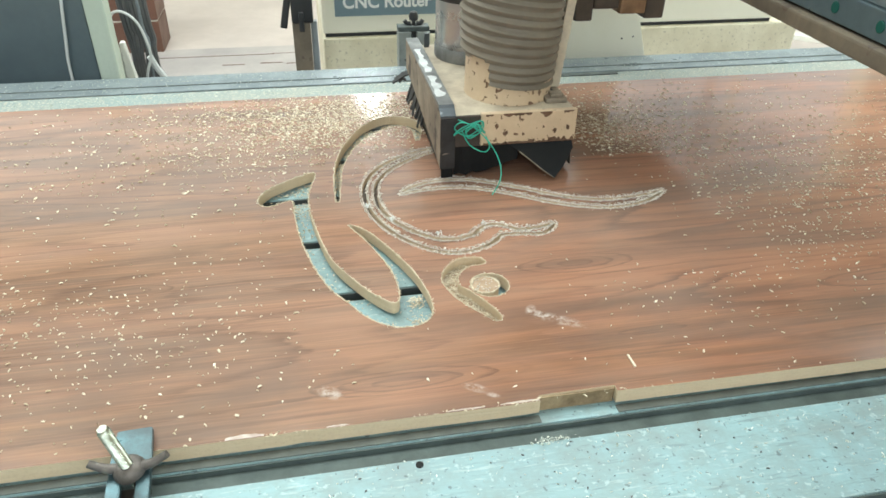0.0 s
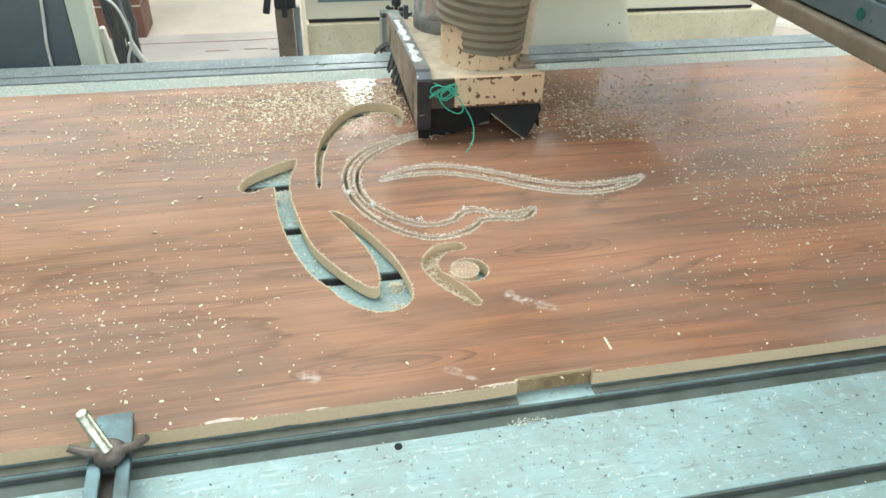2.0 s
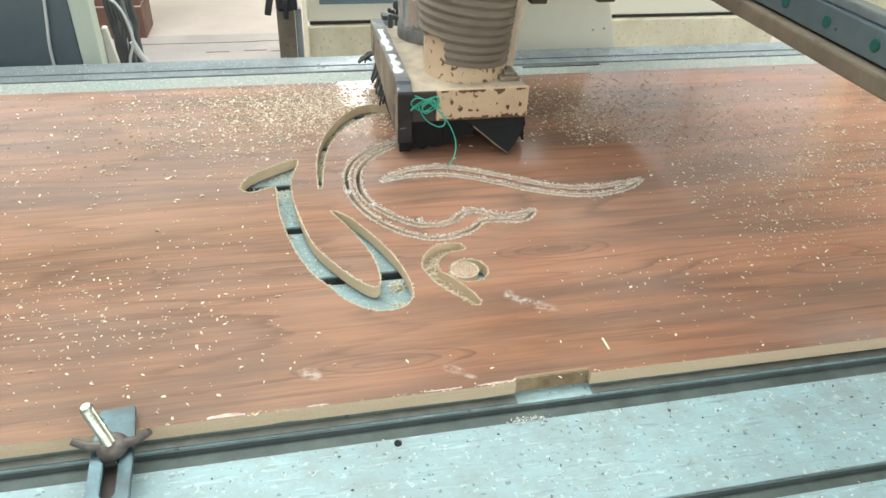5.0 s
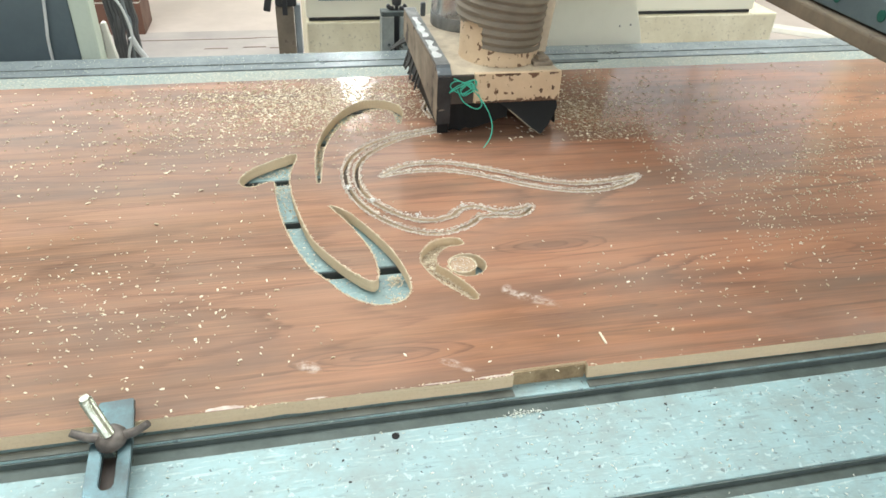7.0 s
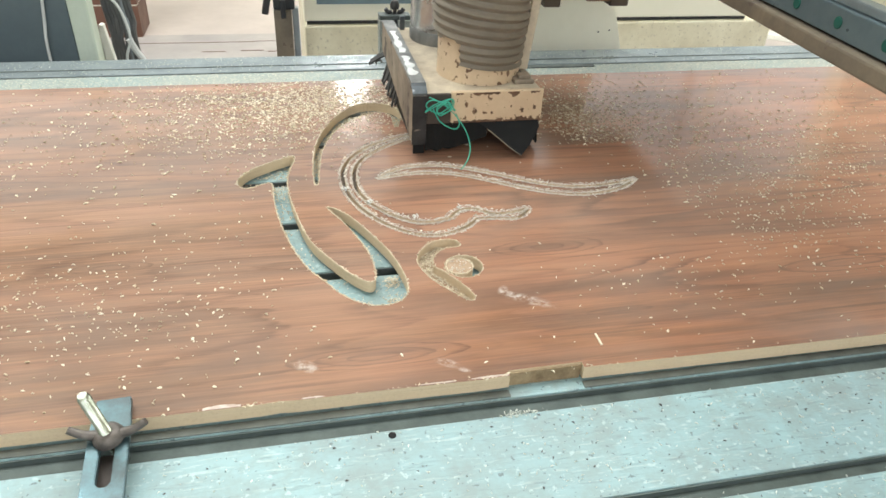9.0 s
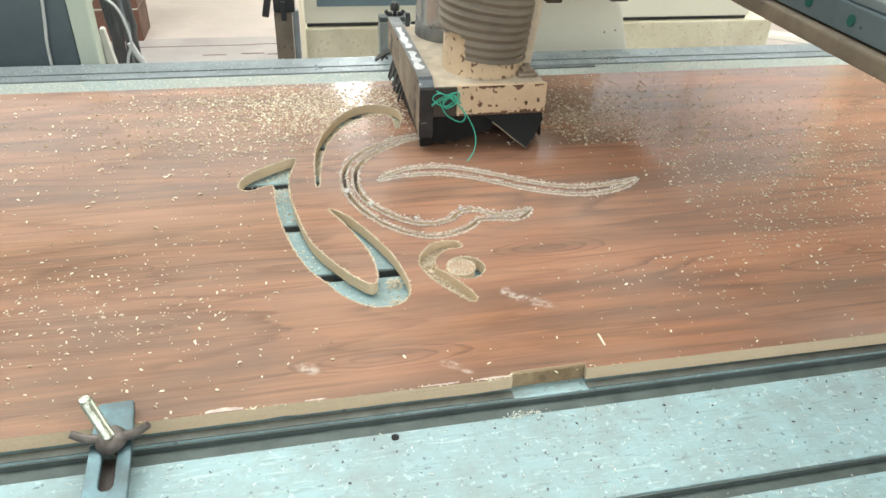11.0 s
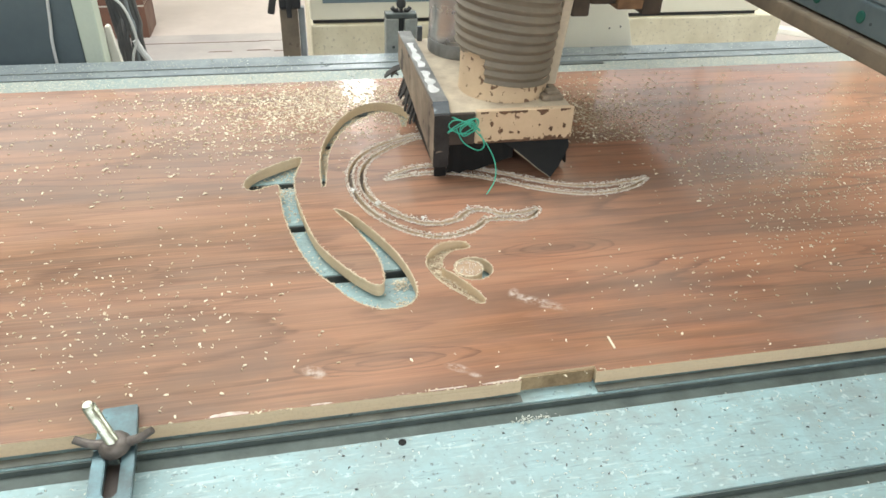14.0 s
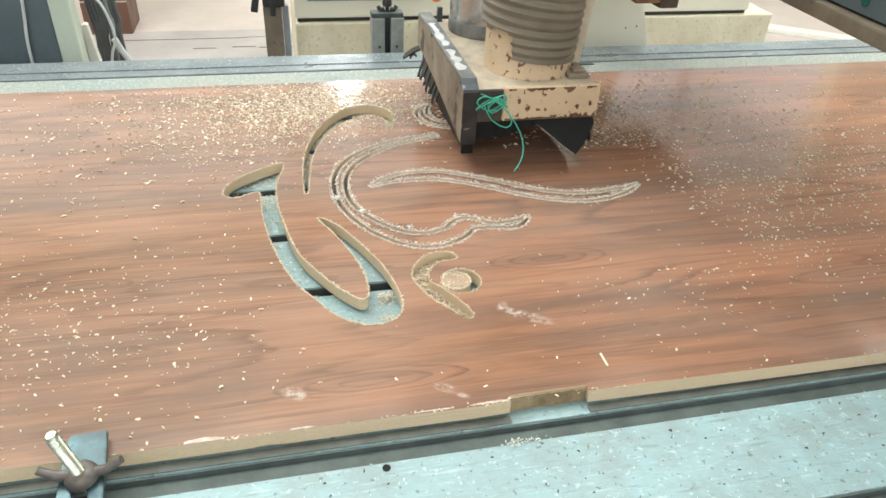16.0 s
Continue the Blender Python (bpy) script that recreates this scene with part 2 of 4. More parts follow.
LAMINATE, CORE, PLASTIC = laminate(), core_board(), table_plastic()
CHIP = chip_wood("wood_chip", (0.52, 0.42, 0.29), (0.88, 0.81, 0.67))
TORN = worn("torn_laminate", (0.60, 0.53, 0.48), (0.40, 0.30, 0.25), 0.7, 0, 120, 500)
KERFFILL = worn("kerf_fill", (0.135, 0.110, 0.088), (0.075, 0.060, 0.050), 0.9, 0, 60, 500)
FRAY = chip_wood("frayed_edge", (0.52, 0.43, 0.30), (0.82, 0.75, 0.60))
BEDCHIP = chip_wood("bed_chip", (0.50, 0.55, 0.50), (0.88, 0.90, 0.84))
PITS = chip_wood("pit_chip", (0.55, 0.46, 0.33), (0.86, 0.80, 0.66))
DUST = chip_wood("saw_dust", (0.44, 0.39, 0.33), (0.95, 0.91, 0.84))
SLOT = worn("slot_metal", (0.105, 0.125, 0.122), (0.06, 0.072, 0.072), 0.6, 0.1, 30, 200)
NOTCH = worn("rough_wood", (0.36, 0.27, 0.16), (0.18, 0.125, 0.07), 0.8, 0, 60, 400)
FILL = worn("slot_fill", (0.100, 0.130, 0.126), (0.068, 0.088, 0.085), 0.6, 0.1, 30, 200)
GRIMESHADE = worn("grimy_shade_strip", (0.150, 0.168, 0.155), (0.088, 0.100, 0.092), 0.6, 0, 30, 200)
ALU = worn("aluminium", (0.26, 0.305, 0.325), (0.17, 0.205, 0.22), 0.34, 0.4, 14)
PLASTIC_FAR = worn("dusty_plastic", (0.205, 0.270, 0.270), (0.265, 0.280, 0.250), 0.6, 0, 5, 220, (0.46, 0.43, 0.36), 0.57, 210)
FRAME = worn("frame_paint", (0.30, 0.34, 0.36), (0.18, 0.2, 0.22), 0.5)
CREAM = worn("cream_paint", (0.66, 0.52, 0.36), (0.53, 0.40, 0.27), 0.5, 0, 12, 170, (0.15, 0.085, 0.05), 0.630, 105)
PATCH = worn("bare_patch", (0.17, 0.095, 0.055), (0.08, 0.046, 0.03), 0.7, 0, 90, 500)
TOP = worn("dusty_top", (0.62, 0.55, 0.43), (0.40, 0.34, 0.27), 0.8, 0, 26, 300)
LATCH = worn("latch_steel", (0.33, 0.28, 0.22), (0.19, 0.155, 0.12), 0.6, 0.2, 40, 300)
ENDPLATE = worn("dark_end", (0.036, 0.037, 0.041), (0.020, 0.020, 0.021), 0.5, 0.3, 40, 260, (0.20, 0.17, 0.14), 0.66, 60)
STOPM = worn("stop_steel", (0.40, 0.43, 0.41), (0.26, 0.275, 0.26), 0.5, 0.3, 20, 160)
ARM = worn("arm_steel", (0.105, 0.080, 0.062), (0.06, 0.048, 0.040), 0.5, 0.2, 18, 150)
MOTOR = worn("motor_bronze", (0.36, 0.22, 0.12), (0.20, 0.12, 0.07), 0.5, 0.3, 25, 170)
BRISTLE = worn("dusty_rubber", (0.050, 0.050, 0.050), (0.028, 0.029, 0.030), 0.7, 0, 30, 300)
DISC = worn("dusty_disc", (0.47, 0.36, 0.26), (0.34, 0.23, 0.15), 0.7, 0, 60, 420)
STEEL_DARK = worn("blued_steel", (0.13, 0.15, 0.17), (0.07, 0.08, 0.09), 0.4, 0.7, 20, 200, (0.30, 0.33, 0.36), 0.64, 40)
PLATE = worn("rusty_plate", (0.066, 0.051, 0.044), (0.034, 0.028, 0.026), 0.55, 0.2, 24, 200, (0.34, 0.27, 0.19), 0.60, 22)
WHITE_WEAR = worn("bright_wear", (0.85, 0.87, 0.88), (0.6, 0.63, 0.65), 0.35, 0.2, 60)
SIDE = worn("scuffed_side", (0.36, 0.295, 0.225), (0.17, 0.14, 0.115), 0.6, 0.1, 16, 160, (0.075, 0.06, 0.05), 0.60, 30)
CAPM = worn("dusty_steel", (0.30, 0.31, 0.31), (0.15, 0.155, 0.16), 0.5, 0.3, 26, 240)
RUBBER = worn("black_rubber", (0.005, 0.006, 0.007), (0.011, 0.012, 0.013), 0.5, 0, 20, 200)
RUBBER.node_tree.nodes["Principled BSDF"].inputs["Specular IOR Level"].default_value = 0.2
HOSE = worn("dusty_hose", (0.23, 0.200, 0.157), (0.150, 0.130, 0.102), 0.55, 0, 9, 150)
SPINDLE = worn("spindle_steel", (0.55, 0.55, 0.55), (0.42, 0.42, 0.43), 0.28, 0.9, 10, 90)
BLACK = worn("black_plastic", (0.02, 0.021, 0.024), (0.04, 0.04, 0.042), 0.4)
STRING = worn("green_twine", (0.03, 0.42, 0.30), (0.10, 0.50, 0.38), 0.6, 0, 80, 700)
MACHINE = worn("cream_machine", (0.86, 0.82, 0.64), (0.66, 0.61, 0.44), 0.45, 0, 9, 60, (0.60, 0.56, 0.43), 0.63, 120)
MACHINE_W = worn("white_machine", (0.95, 0.93, 0.79), (0.89, 0.87, 0.73), 0.42, 0, 3, 50)
SIGN = worn("sign_blue", (0.20, 0.28, 0.32), (0.17, 0.24, 0.28), 0.35)
LETTER = worn("sign_letter", (0.85, 0.86, 0.84), (0.75, 0.76, 0.75), 0.4)
BAR = worn("sign_bar", (0.28, 0.31, 0.33), (0.2, 0.23, 0.25), 0.4)
ORANGE = worn("orange_spot", (0.9, 0.28, 0.07), (0.8, 0.22, 0.05), 0.4)
PANEL = worn("panel_blue", (0.115, 0.150, 0.165), (0.075, 0.102, 0.118), 0.35, 0, 4, 80)
PALE = worn("pale_green", (0.55, 0.62, 0.53), (0.45, 0.52, 0.44), 0.45, 0, 5)
SHEET = worn("white_sheet", (0.74, 0.74, 0.68), (0.62, 0.62, 0.57), 0.5, 0, 6)
BROWN = worn("brown_board", (0.13, 0.060, 0.040), (0.09, 0.045, 0.03), 0.5, 0, 5)
CABLE = worn("white_cable", (0.62, 0.64, 0.64), (0.48, 0.50, 0.50), 0.45)
CABLE_D = worn("dark_cable", (0.07, 0.075, 0.08), (0.12, 0.12, 0.12), 0.5)
FLOOR = worn("floor_cement", (0.54, 0.475, 0.44), (0.42, 0.37, 0.345), 0.45, 0, 1.3, 24)
WALL = worn("wall_paint", (0.80, 0.76, 0.66), (0.72, 0.68, 0.58), 0.7, 0, 1, 40)
CEIL = worn("ceiling_sheet", (0.66, 0.62, 0.52), (0.56, 0.52, 0.43), 0.6, 0, 1, 30)
RAILTAN = worn("tan_rail", (0.225, 0.185, 0.135), (0.135, 0.112, 0.085), 0.55, 0, 16, 160, (0.13, 0.10, 0.08), 0.66, 50)
RAILBLUE = worn("rail_steel", (0.20, 0.265, 0.30), (0.13, 0.18, 0.21), 0.35, 0.6, 8, 90)
PLUG = worn("green_plug", (0.006, 0.10, 0.075), (0.006, 0.075, 0.06), 0.6)
ZINC = worn("zinc_bolt", (0.56, 0.60, 0.52), (0.34, 0.37, 0.30), 0.20, 0.95, 50, 900)
RUST = worn("rusty_nut", (0.19, 0.170, 0.158), (0.09, 0.080, 0.074), 0.5, 0.5, 70, 500)
CLAMP = worn("clamp_steel", (0.090, 0.165, 0.192), (0.066, 0.078, 0.081), 0.34, 0.55, 34, 400)
TUBE = glow("tube_glow", (0.97, 1.0, 0.98), 6.0)
LAMP = glow("lamp_glow", (1.0, 0.99, 0.95), 55.0)


# ---- mesh helpers ----
def thing(name, at, label, category, group="", kind=""):
    ob = new(name)
    ob.location = at
    ob.empty_display_size = 0.05
    return tagged(ob, label, category, group, kind)


def origin(ob):
    p = Vector((0, 0, 0))
    while ob:
        p = p + ob.location
        ob = ob.parent
    return p


def part(name, bm, material, parent=None, label="", smooth=False):
    """Links a bmesh, shaped in world places, as one mesh under its thing."""
    me = bpy.data.meshes.new(name)
    bmesh.ops.recalc_face_normals(bm, faces=bm.faces)
    bm.to_mesh(me)
    bm.free()
    for mt in material if isinstance(material, (list, tuple)) else [material]:
        me.materials.append(mt)
    if smooth:
        for p in me.polygons:
            p.use_smooth = True
        me.set_sharp_from_angle(angle=radians(38))
    ob = new(name, me)
    if parent:
        me.transform(Matrix.Translation(-origin(parent)))
        ob.parent = parent
    return tagged(ob, label)


def box(x0, x1, y0, y1, z0, z1, bevel=0.0, bm=None, turn=None):
    bm = bm or bmesh.new()
    m = Matrix.LocRotScale(((x0 + x1) / 2, (y0 + y1) / 2, (z0 + z1) / 2), None, (x1 - x0, y1 - y0, z1 - z0))
    made = bmesh.ops.create_cube(bm, size=1, matrix=(turn @ m) if turn else m)["verts"]
    if bevel:
        edges = list({e for v in made for e in v.link_edges})
        bmesh.ops.bevel(bm, geom=edges, offset=bevel, segments=2, affect="EDGES", profile=0.6)
    return bm


def lathe(profile, centre=(0, 0, 0), sides=48, m=None, bm=None, close=False):
    """A turned body from (radius, height) pairs."""
    bm = bm or bmesh.new()
    m = m or Matrix.Translation(centre)
    rings = [[bm.verts.new(m @ Vector((r * math.cos(2 * math.pi * k / sides), r * math.sin(2 * math.pi * k / sides), z))) for k in range(sides)] for r, z in profile]
    for a, b in zip(rings, rings[1:]):
        for k in range(sides):
            bm.faces.new((a[k], a[(k + 1) % sides], b[(k + 1) % sides], b[k]))
    if not close:
        bm.faces.new(rings[0])
        bm.faces.new(rings[-1])
    return bm


def spline(points, steps=8, closed=False):
    """Catmull-Rom through points of any dimension."""
    p = [np.array(q, float) for q in points]
    n, out = len(p), []
    for i in range(n if closed else n - 1):
        a, b, c, d = (p[(i - 1) % n], p[i], p[(i + 1) % n], p[(i + 2) % n]) if closed else (p[max(i - 1, 0)], p[i], p[i + 1], p[min(i + 2, n - 1)])
        for k in range(steps):
            t = k / steps
            out.append(0.5 * (2 * b + (c - a) * t + (2 * a - 5 * b + 4 * c - d) * t * t + (3 * b - a - 3 * c + d) * t ** 3))
    if not closed:
        out.append(p[-1])
    return out


def tube(points, radius, sides=8, steps=8, bm=None, taper=1.0):
    bm = bm or bmesh.new()
    pts = [Vector(q) for q in spline(points, steps)]
    rings, side = [], None
    for i, q in enumerate(pts):
        d = (pts[min(i + 1, len(pts) - 1)] - pts[max(i - 1, 0)]).normalized()
        side = (side - side.dot(d) * d).normalized() if side else d.orthogonal().normalized()
        up = d.cross(side)
        r = radius * (1 + (taper - 1) * i / (len(pts) - 1))
        rings.append([bm.verts.new(q + r * (math.cos(a) * side + math.sin(a) * up)) for a in (2 * math.pi * k / sides for k in range(sides))])
    for a, b in zip(rings, rings[1:]):
        for k in range(sides):
            bm.faces.new((a[k], a[(k + 1) % sides], b[(k + 1) % sides], b[k]))
    bm.faces.new(rings[0])
    bm.faces.new(rings[-1])
    return bm


def slab(name, outlines, z0, z1, materials, parent=None, label=""):
    """A sheet cut along closed outlines (inner ones are openings); its upper face takes the first material, the cut faces the second."""
    cu = bpy.data.curves.new(name, "CURVE")
    cu.dimensions, cu.fill_mode, cu.extrude = "2D", "BOTH", (z1 - z0) / 2
    for line in outlines:
        s = cu.splines.new("POLY")
        s.points.add(len(line) - 1)
        for q, p in zip(s.points, line):
            q.co = (p[0], p[1], 0, 1)
        s.use_cyclic_u = True
    tmp = new(name, cu)
    me = bpy.data.meshes.new_from_object(tmp.evaluated_get(bpy.context.evaluated_depsgraph_get()))
    bpy.data.objects.remove(tmp)
    me.name = name
    me.materials.clear()
    for mt in materials:
        me.materials.append(mt)
    base = origin(parent) if parent else Vector((0, 0, 0))
    me.transform(Matrix.Translation(Vector((0, 0, (z0 + z1) / 2)) - base))
    for p in me.polygons:
        p.material_index = 0 if p.normal.z > 0.5 else 1
        p.use_smooth = False
    ob = new(name, me)
    if parent:
        ob.parent = parent
    return tagged(ob, label)


def stroke(rows, grow=0.0, steps=9):
    """The outline of a brush stroke: rows of x, y and half its width."""
    pts = spline(rows, steps)
    left, right = [], []
    for i, (x, y, w) in enumerate(pts):
        a, b = pts[max(i - 1, 0)], pts[min(i + 1, len(pts) - 1)]
        d = np.array([b[0] - a[0], b[1] - a[1]])
        d = d / np.linalg.norm(d)
        w = max(w + grow, 0.0007)
        left.append((x - d[1] * w, y + d[0] * w))
        right.append((x + d[1] * w, y - d[0] * w))
    return left + right[::-1]


def circle(x, y, r, n=40):
    return [(x + r * math.cos(2 * math.pi * k / n), y + r * math.sin(2 * math.pi * k / n)) for k in range(n)]


def inside(x, y, line):
    hit = False
    for (x0, y0), (x1, y1) in zip(line, line[1:] + line[:1]):
        if (y0 > y) != (y1 > y) and x < x0 + (y - y0) / (y1 - y0) * (x1 - x0):
            hit = not hit
    return hit


def flakes(name, places, material, label, category, rng, lo=0.0015, hi=0.0042, parent=None, slim=1.0):
    """Many small bent flakes, joined: places are x, y and the height of what they lie on."""
    verts, faces = [], []
    for x, y, z in places:
        ln = lo + (hi - lo) * rng.random() ** 1.9
        wd, th, a = ln * slim * rng.uniform(0.25, 0.62), rng.uniform(0.0003, 0.0009), rng.uniform(0, 2 * math.pi)
        tip, rise = rng.uniform(-0.2, 0.5) * ln, rng.uniform(0, 0.3) * ln
        ca, sa, k = math.cos(a), math.sin(a), len(verts)
        for u, v, w in ((-1, -0.6, 0), (0.1, -1, rise), (1, -0.3, tip * 0.3), (1, 0.35, tip * 0.3), (0, 1, rise), (-1, 0.7, 0)):
            px, py = u * ln / 2, v * wd / 2
            for h in (0, th):
                verts.append((x + px * ca - py * sa, y + px * sa + py * ca, z + max(w, 0) + h))
        lower, upper = [k + 2 * i for i in range(6)], [k + 2 * i + 1 for i in range(6)]
        faces.append(lower[::-1])
        faces.append(upper)
        for i in range(6):
            j = (i + 1) % 6
            faces.append((lower[i], lower[j], upper[j], upper[i]))
    me = bpy.data.meshes.new(name)
    me.from_pydata(verts, [], faces)
    me.materials.append(material)
    ob = new(name, me)
    if parent:
        me.transform(Matrix.Translation(-origin(parent)))
        ob.parent = parent
        return tagged(ob, label, kind="stuff")
    return tagged(ob, label, category, kind="stuff")


# ---- the room ----
def structure(name, bm, material, label, category):
    return tagged(part(name, bm, material), label, category, kind="structure")


X0, X1, Y0, Y1, H = -8.0, 9.0, -4.0, 6.0, 4.4
structure("floor", box(X0, X1, Y0, Y1, -0.1, 0.0), FLOOR, "pale dusty cement workshop floor with worn patches", "floor")
# unseen ceiling, its opening made up to suit the overhead fill
bm = box(X0, X1, 3.14, Y1, H, H + 0.1)
box(X0, X1, Y0, 0.53, H, H + 0.1, bm=bm)
box(X0, -3.8, 0.53, 3.14, H, H + 0.1, bm=bm)
box(4.8, X1, 0.53, 3.14, H, H + 0.1, bm=bm)
structure("ceiling", bm, CEIL, "grey sheet ceiling with a wide opening added for the overhead fill", "ceiling")
structure("wall_west", box(X0 - 0.2, X0, Y0, Y1, 0, H), WALL, "off-white painted workshop wall", "wall")
structure("wall_east", box(X1, X1 + 0.2, Y0, Y1, 0, H), WALL, "off-white painted workshop wall", "wall")


def window_wall(name, y0, y1, low, high, right):
    bm = box(X0, X1, y0, y1, 0, low)
    box(X0, X1, y0, y1, high, H, bm=bm)
    box(X0, X0 + 0.4, y0, y1, low, high, bm=bm)
    box(right, X1, y0, y1, low, high, bm=bm)
    structure(name, bm, WALL, "off-white painted wall with a long high window", "wall")


window_wall("wall_north", Y1, Y1 + 0.2, 1.8, 4.2, 5.8)
# south window is unseen, added as an opening for the rear fill
window_wall("wall_south", Y0 - 0.2, Y0, 2.2, 3.8, X1 - 0.4)
# window 2 is the added, unseen one
for n, y in ((1, Y1 + 0.1), (2, Y0 - 0.1)):
    win = thing(f"window_{n}", (0.5, y, 2.2), "long high window with grey metal mullions", "window", kind="structure")
    for k in range(10):
        x = X0 + 0.4 + ((5.8 if n == 1 else X1 - 0.4) - X0 - 0.4) * k / 9
        part("mullion", box(x - 0.02, x + 0.02, y - 0.03, y + 0.03, *((1.8, 4.2) if n == 1 else (2.2, 3.8))), FRAME, win)

# fixtures for the added tube fill, out of view
for lx, ly in LAMPS:
    lamp = thing("fill_tube_lamp", (lx, ly, 3.82), "unseen white fluorescent tube lamp, added under the ceiling as fill", "lamp", "ceiling lamps")
    part("lamp_body", box(lx - 0.08, lx + 0.08, ly - 0.65, ly + 0.65, 3.86, 3.98, 0.01), SHEET, lamp)
    for dy in (-0.5, 0.5):
        part("hanger", tube([(lx, ly + dy, 3.98), (lx, ly + dy, 4.2), (lx, ly + dy, 4.4)], 0.006, 6, 2), FRAME, lamp)
    part("tube", tube([(lx, ly - 0.6, 3.83), (lx, ly, 3.83), (lx, ly + 0.6, 3.83)], 0.013, 10, 2), TUBE, lamp, "glowing white tube")

bulb = thing("hanging_lamp", (0.35, 5.4, 2.62), "bright lamp hanging from a cord", "lamp")
part("globe", lathe([(0.02, 0.30), (0.08, 0.25), (0.11, 0.16), (0.10, 0.06), (0.06, 0.0)][::-1], (0.35, 5.4, 2.50), 20), LAMP, bulb, "glowing white lamp globe", True)
part("cord", tube([(0.35, 5.4, 2.80), (0.35, 5.4, 3.4), (0.35, 5.4, 4.4)], 0.006, 6, 2), BLACK, bulb)

pole = part("support_pole", tube([(3.0, 4.5, 0.0), (3.0, 4.5, 2.2), (3.0, 4.5, 4.4)], 0.035, 12, 3), FRAME)
tagged(pole, "grey steel pole from floor to ceiling", "pole")
drop = part("hanging_pipe", tube([(-0.11, 5.0, 1.6), (-0.11, 5.0, 3.0), (-0.11, 5.0, 4.4)], 0.045, 14, 3), FRAME)
tagged(drop, "grey pipe hanging from the ceiling", "pipe")

# ---- the router table ----
TX0, TX1, TY0, TY1, PITCH, GAP = -1.35, 1.9, -0.239, 0.953, 0.1105, 0.016
table = thing("router_table", (0.27, 0.36, 0.0), "long router table with pale blue plastic bed strips between dark slots", "machine table")
edges = [TY0, -0.1340] + [-0.1285 + PITCH * k for k in range(1, 10)] + [TY1]
LOWER, UPPER = [GAP / 2, 0.0122] + [GAP / 2] * 7 + [0.004], [GAP / 2] * 9 + [0.004]
for k, (a, b) in enumerate(zip(edges, edges[1:])):
    y0, y1 = a + (UPPER[k - 1] if k else 0), b - (LOWER[k] if k < 10 else 0)
    part("plank", box(TX0, TX1, y0, y1, TABLE - 0.041, TABLE, 0.0012), ALU if k == 10 else PLASTIC_FAR if k > 7 else PLASTIC, table, "scuffed aluminium edge strip" if k == 10 else "")
for k, y in enumerate(edges[1:-1]):
    g, gl = UPPER[k] - 0.0004, LOWER[k] - 0.0004
    low = 0.0070 if k < 2 else 0.0130
    u = [(-gl, -0.0016), (-gl + 0.0014, -0.0016), (-gl + 0.0014, -low), (g - 0.0014, -low), (g - 0.0014, -0.0016), (g, -0.0016), (g, -0.0440), (-gl, -0.0440)]
    bm = bmesh.new()
    ends = [[bm.verts.new((x, y + a, TABLE + b)) for a, b in u] for x in (TX0, TX1)]
    for m in range(len(u)):
        n = (m + 1) % len(u)
        bm.faces.new((ends[0][m], ends[0][n], ends[1][n], ends[1][m]))
    bm.faces.new(ends[0])
    bm.faces.new(ends[1])
    part("slot", bm, FILL if k < 2 else SLOT, table, "dark metal clamping slot")
part("groove_line", box(TX0, TX1, 0.8965, 0.9000, TABLE + 0.0003, TABLE + 0.0010), SLOT, table, "dark groove line")
# grey strips paint the board's contact shadow, with some grime, left out at the notch
part("edge_strip", box(-1.0, 0.0, -0.0093, -0.0010, TABLE + 0.0003, TABLE + 0.0014, 0.0003), GRIMESHADE, table, "grey strip for the board's contact shadow and grime along the slot")
part("edge_strip", box(0.072, 1.30, -0.0093, -0.0010, TABLE + 0.0003, TABLE + 0.0014, 0.0003), GRIMESHADE, table, "grey strip for the board's contact shadow and grime along the slot")
part("bed", box(TX0, TX1, TY0 + 0.01, TY1 - 0.01, TABLE - 0.10, TABLE - 0.0464), FRAME, table, "grey steel bed under the strips")
part("hole_plug", lathe([(0.0034, 0.0), (0.0034, 0.0006), (0.0024, 0.0007)], Vector((-0.1134, -0.036, TABLE + 0.0001)), 16), RUBBER, table, "black round plug")
part("side_rail", box(TX0, TX1, TY1 + 0.004, TY1 + 0.085, 0.62, 0.745, 0.004), FRAME, table, "grey steel side rail")
# dark plate added on top to look like a wide open gap
part("gap_patch", box(0.27, 0.43, 0.846, 0.8600, TABLE + 0.0003, TABLE + 0.0022, 0.0006), SLOT, table, "dark plate standing in for a wider open stretch of slot")
for x in (TX0 + 0.1, 0.3, TX1 - 0.1):
    for y in (TY0 + 0.1, TY1 - 0.1):
        part("leg", box(x - 0.05, x + 0.05, y - 0.05, y + 0.05, 0, TABLE - 0.10, 0.004), FRAME, table)

# ---- the board and its cut letters ----
rng = random.Random(7)
HOOK = [(-0.177, 0.469), (-0.2, 0.461), (-0.221, 0.447), (-0.238, 0.433), (-0.248, 0.418), (-0.253, 0.402), (-0.248, 0.388), (-0.236, 0.384), (-0.222, 0.392), (-0.209, 0.394), (-0.207, 0.361), (-0.204, 0.326), (-0.199, 0.292), (-0.193, 0.263), (-0.187, 0.238), (-0.173, 0.198), (-0.156, 0.17), (-0.136, 0.139), (-0.108, 0.12), (-0.08, 0.125), (-0.069, 0.151), (-0.077, 0.206), (-0.098, 0.261), (-0.121, 0.305), (-0.142, 0.323), (-0.122, 0.277), (-0.104, 0.221), (-0.1, 0.177), (-0.106, 0.161), (-0.119, 0.169), (-0.144, 0.205), (-0.168, 0.255), (-0.182, 0.323), (-0.188, 0.373), (-0.187, 0.416)]
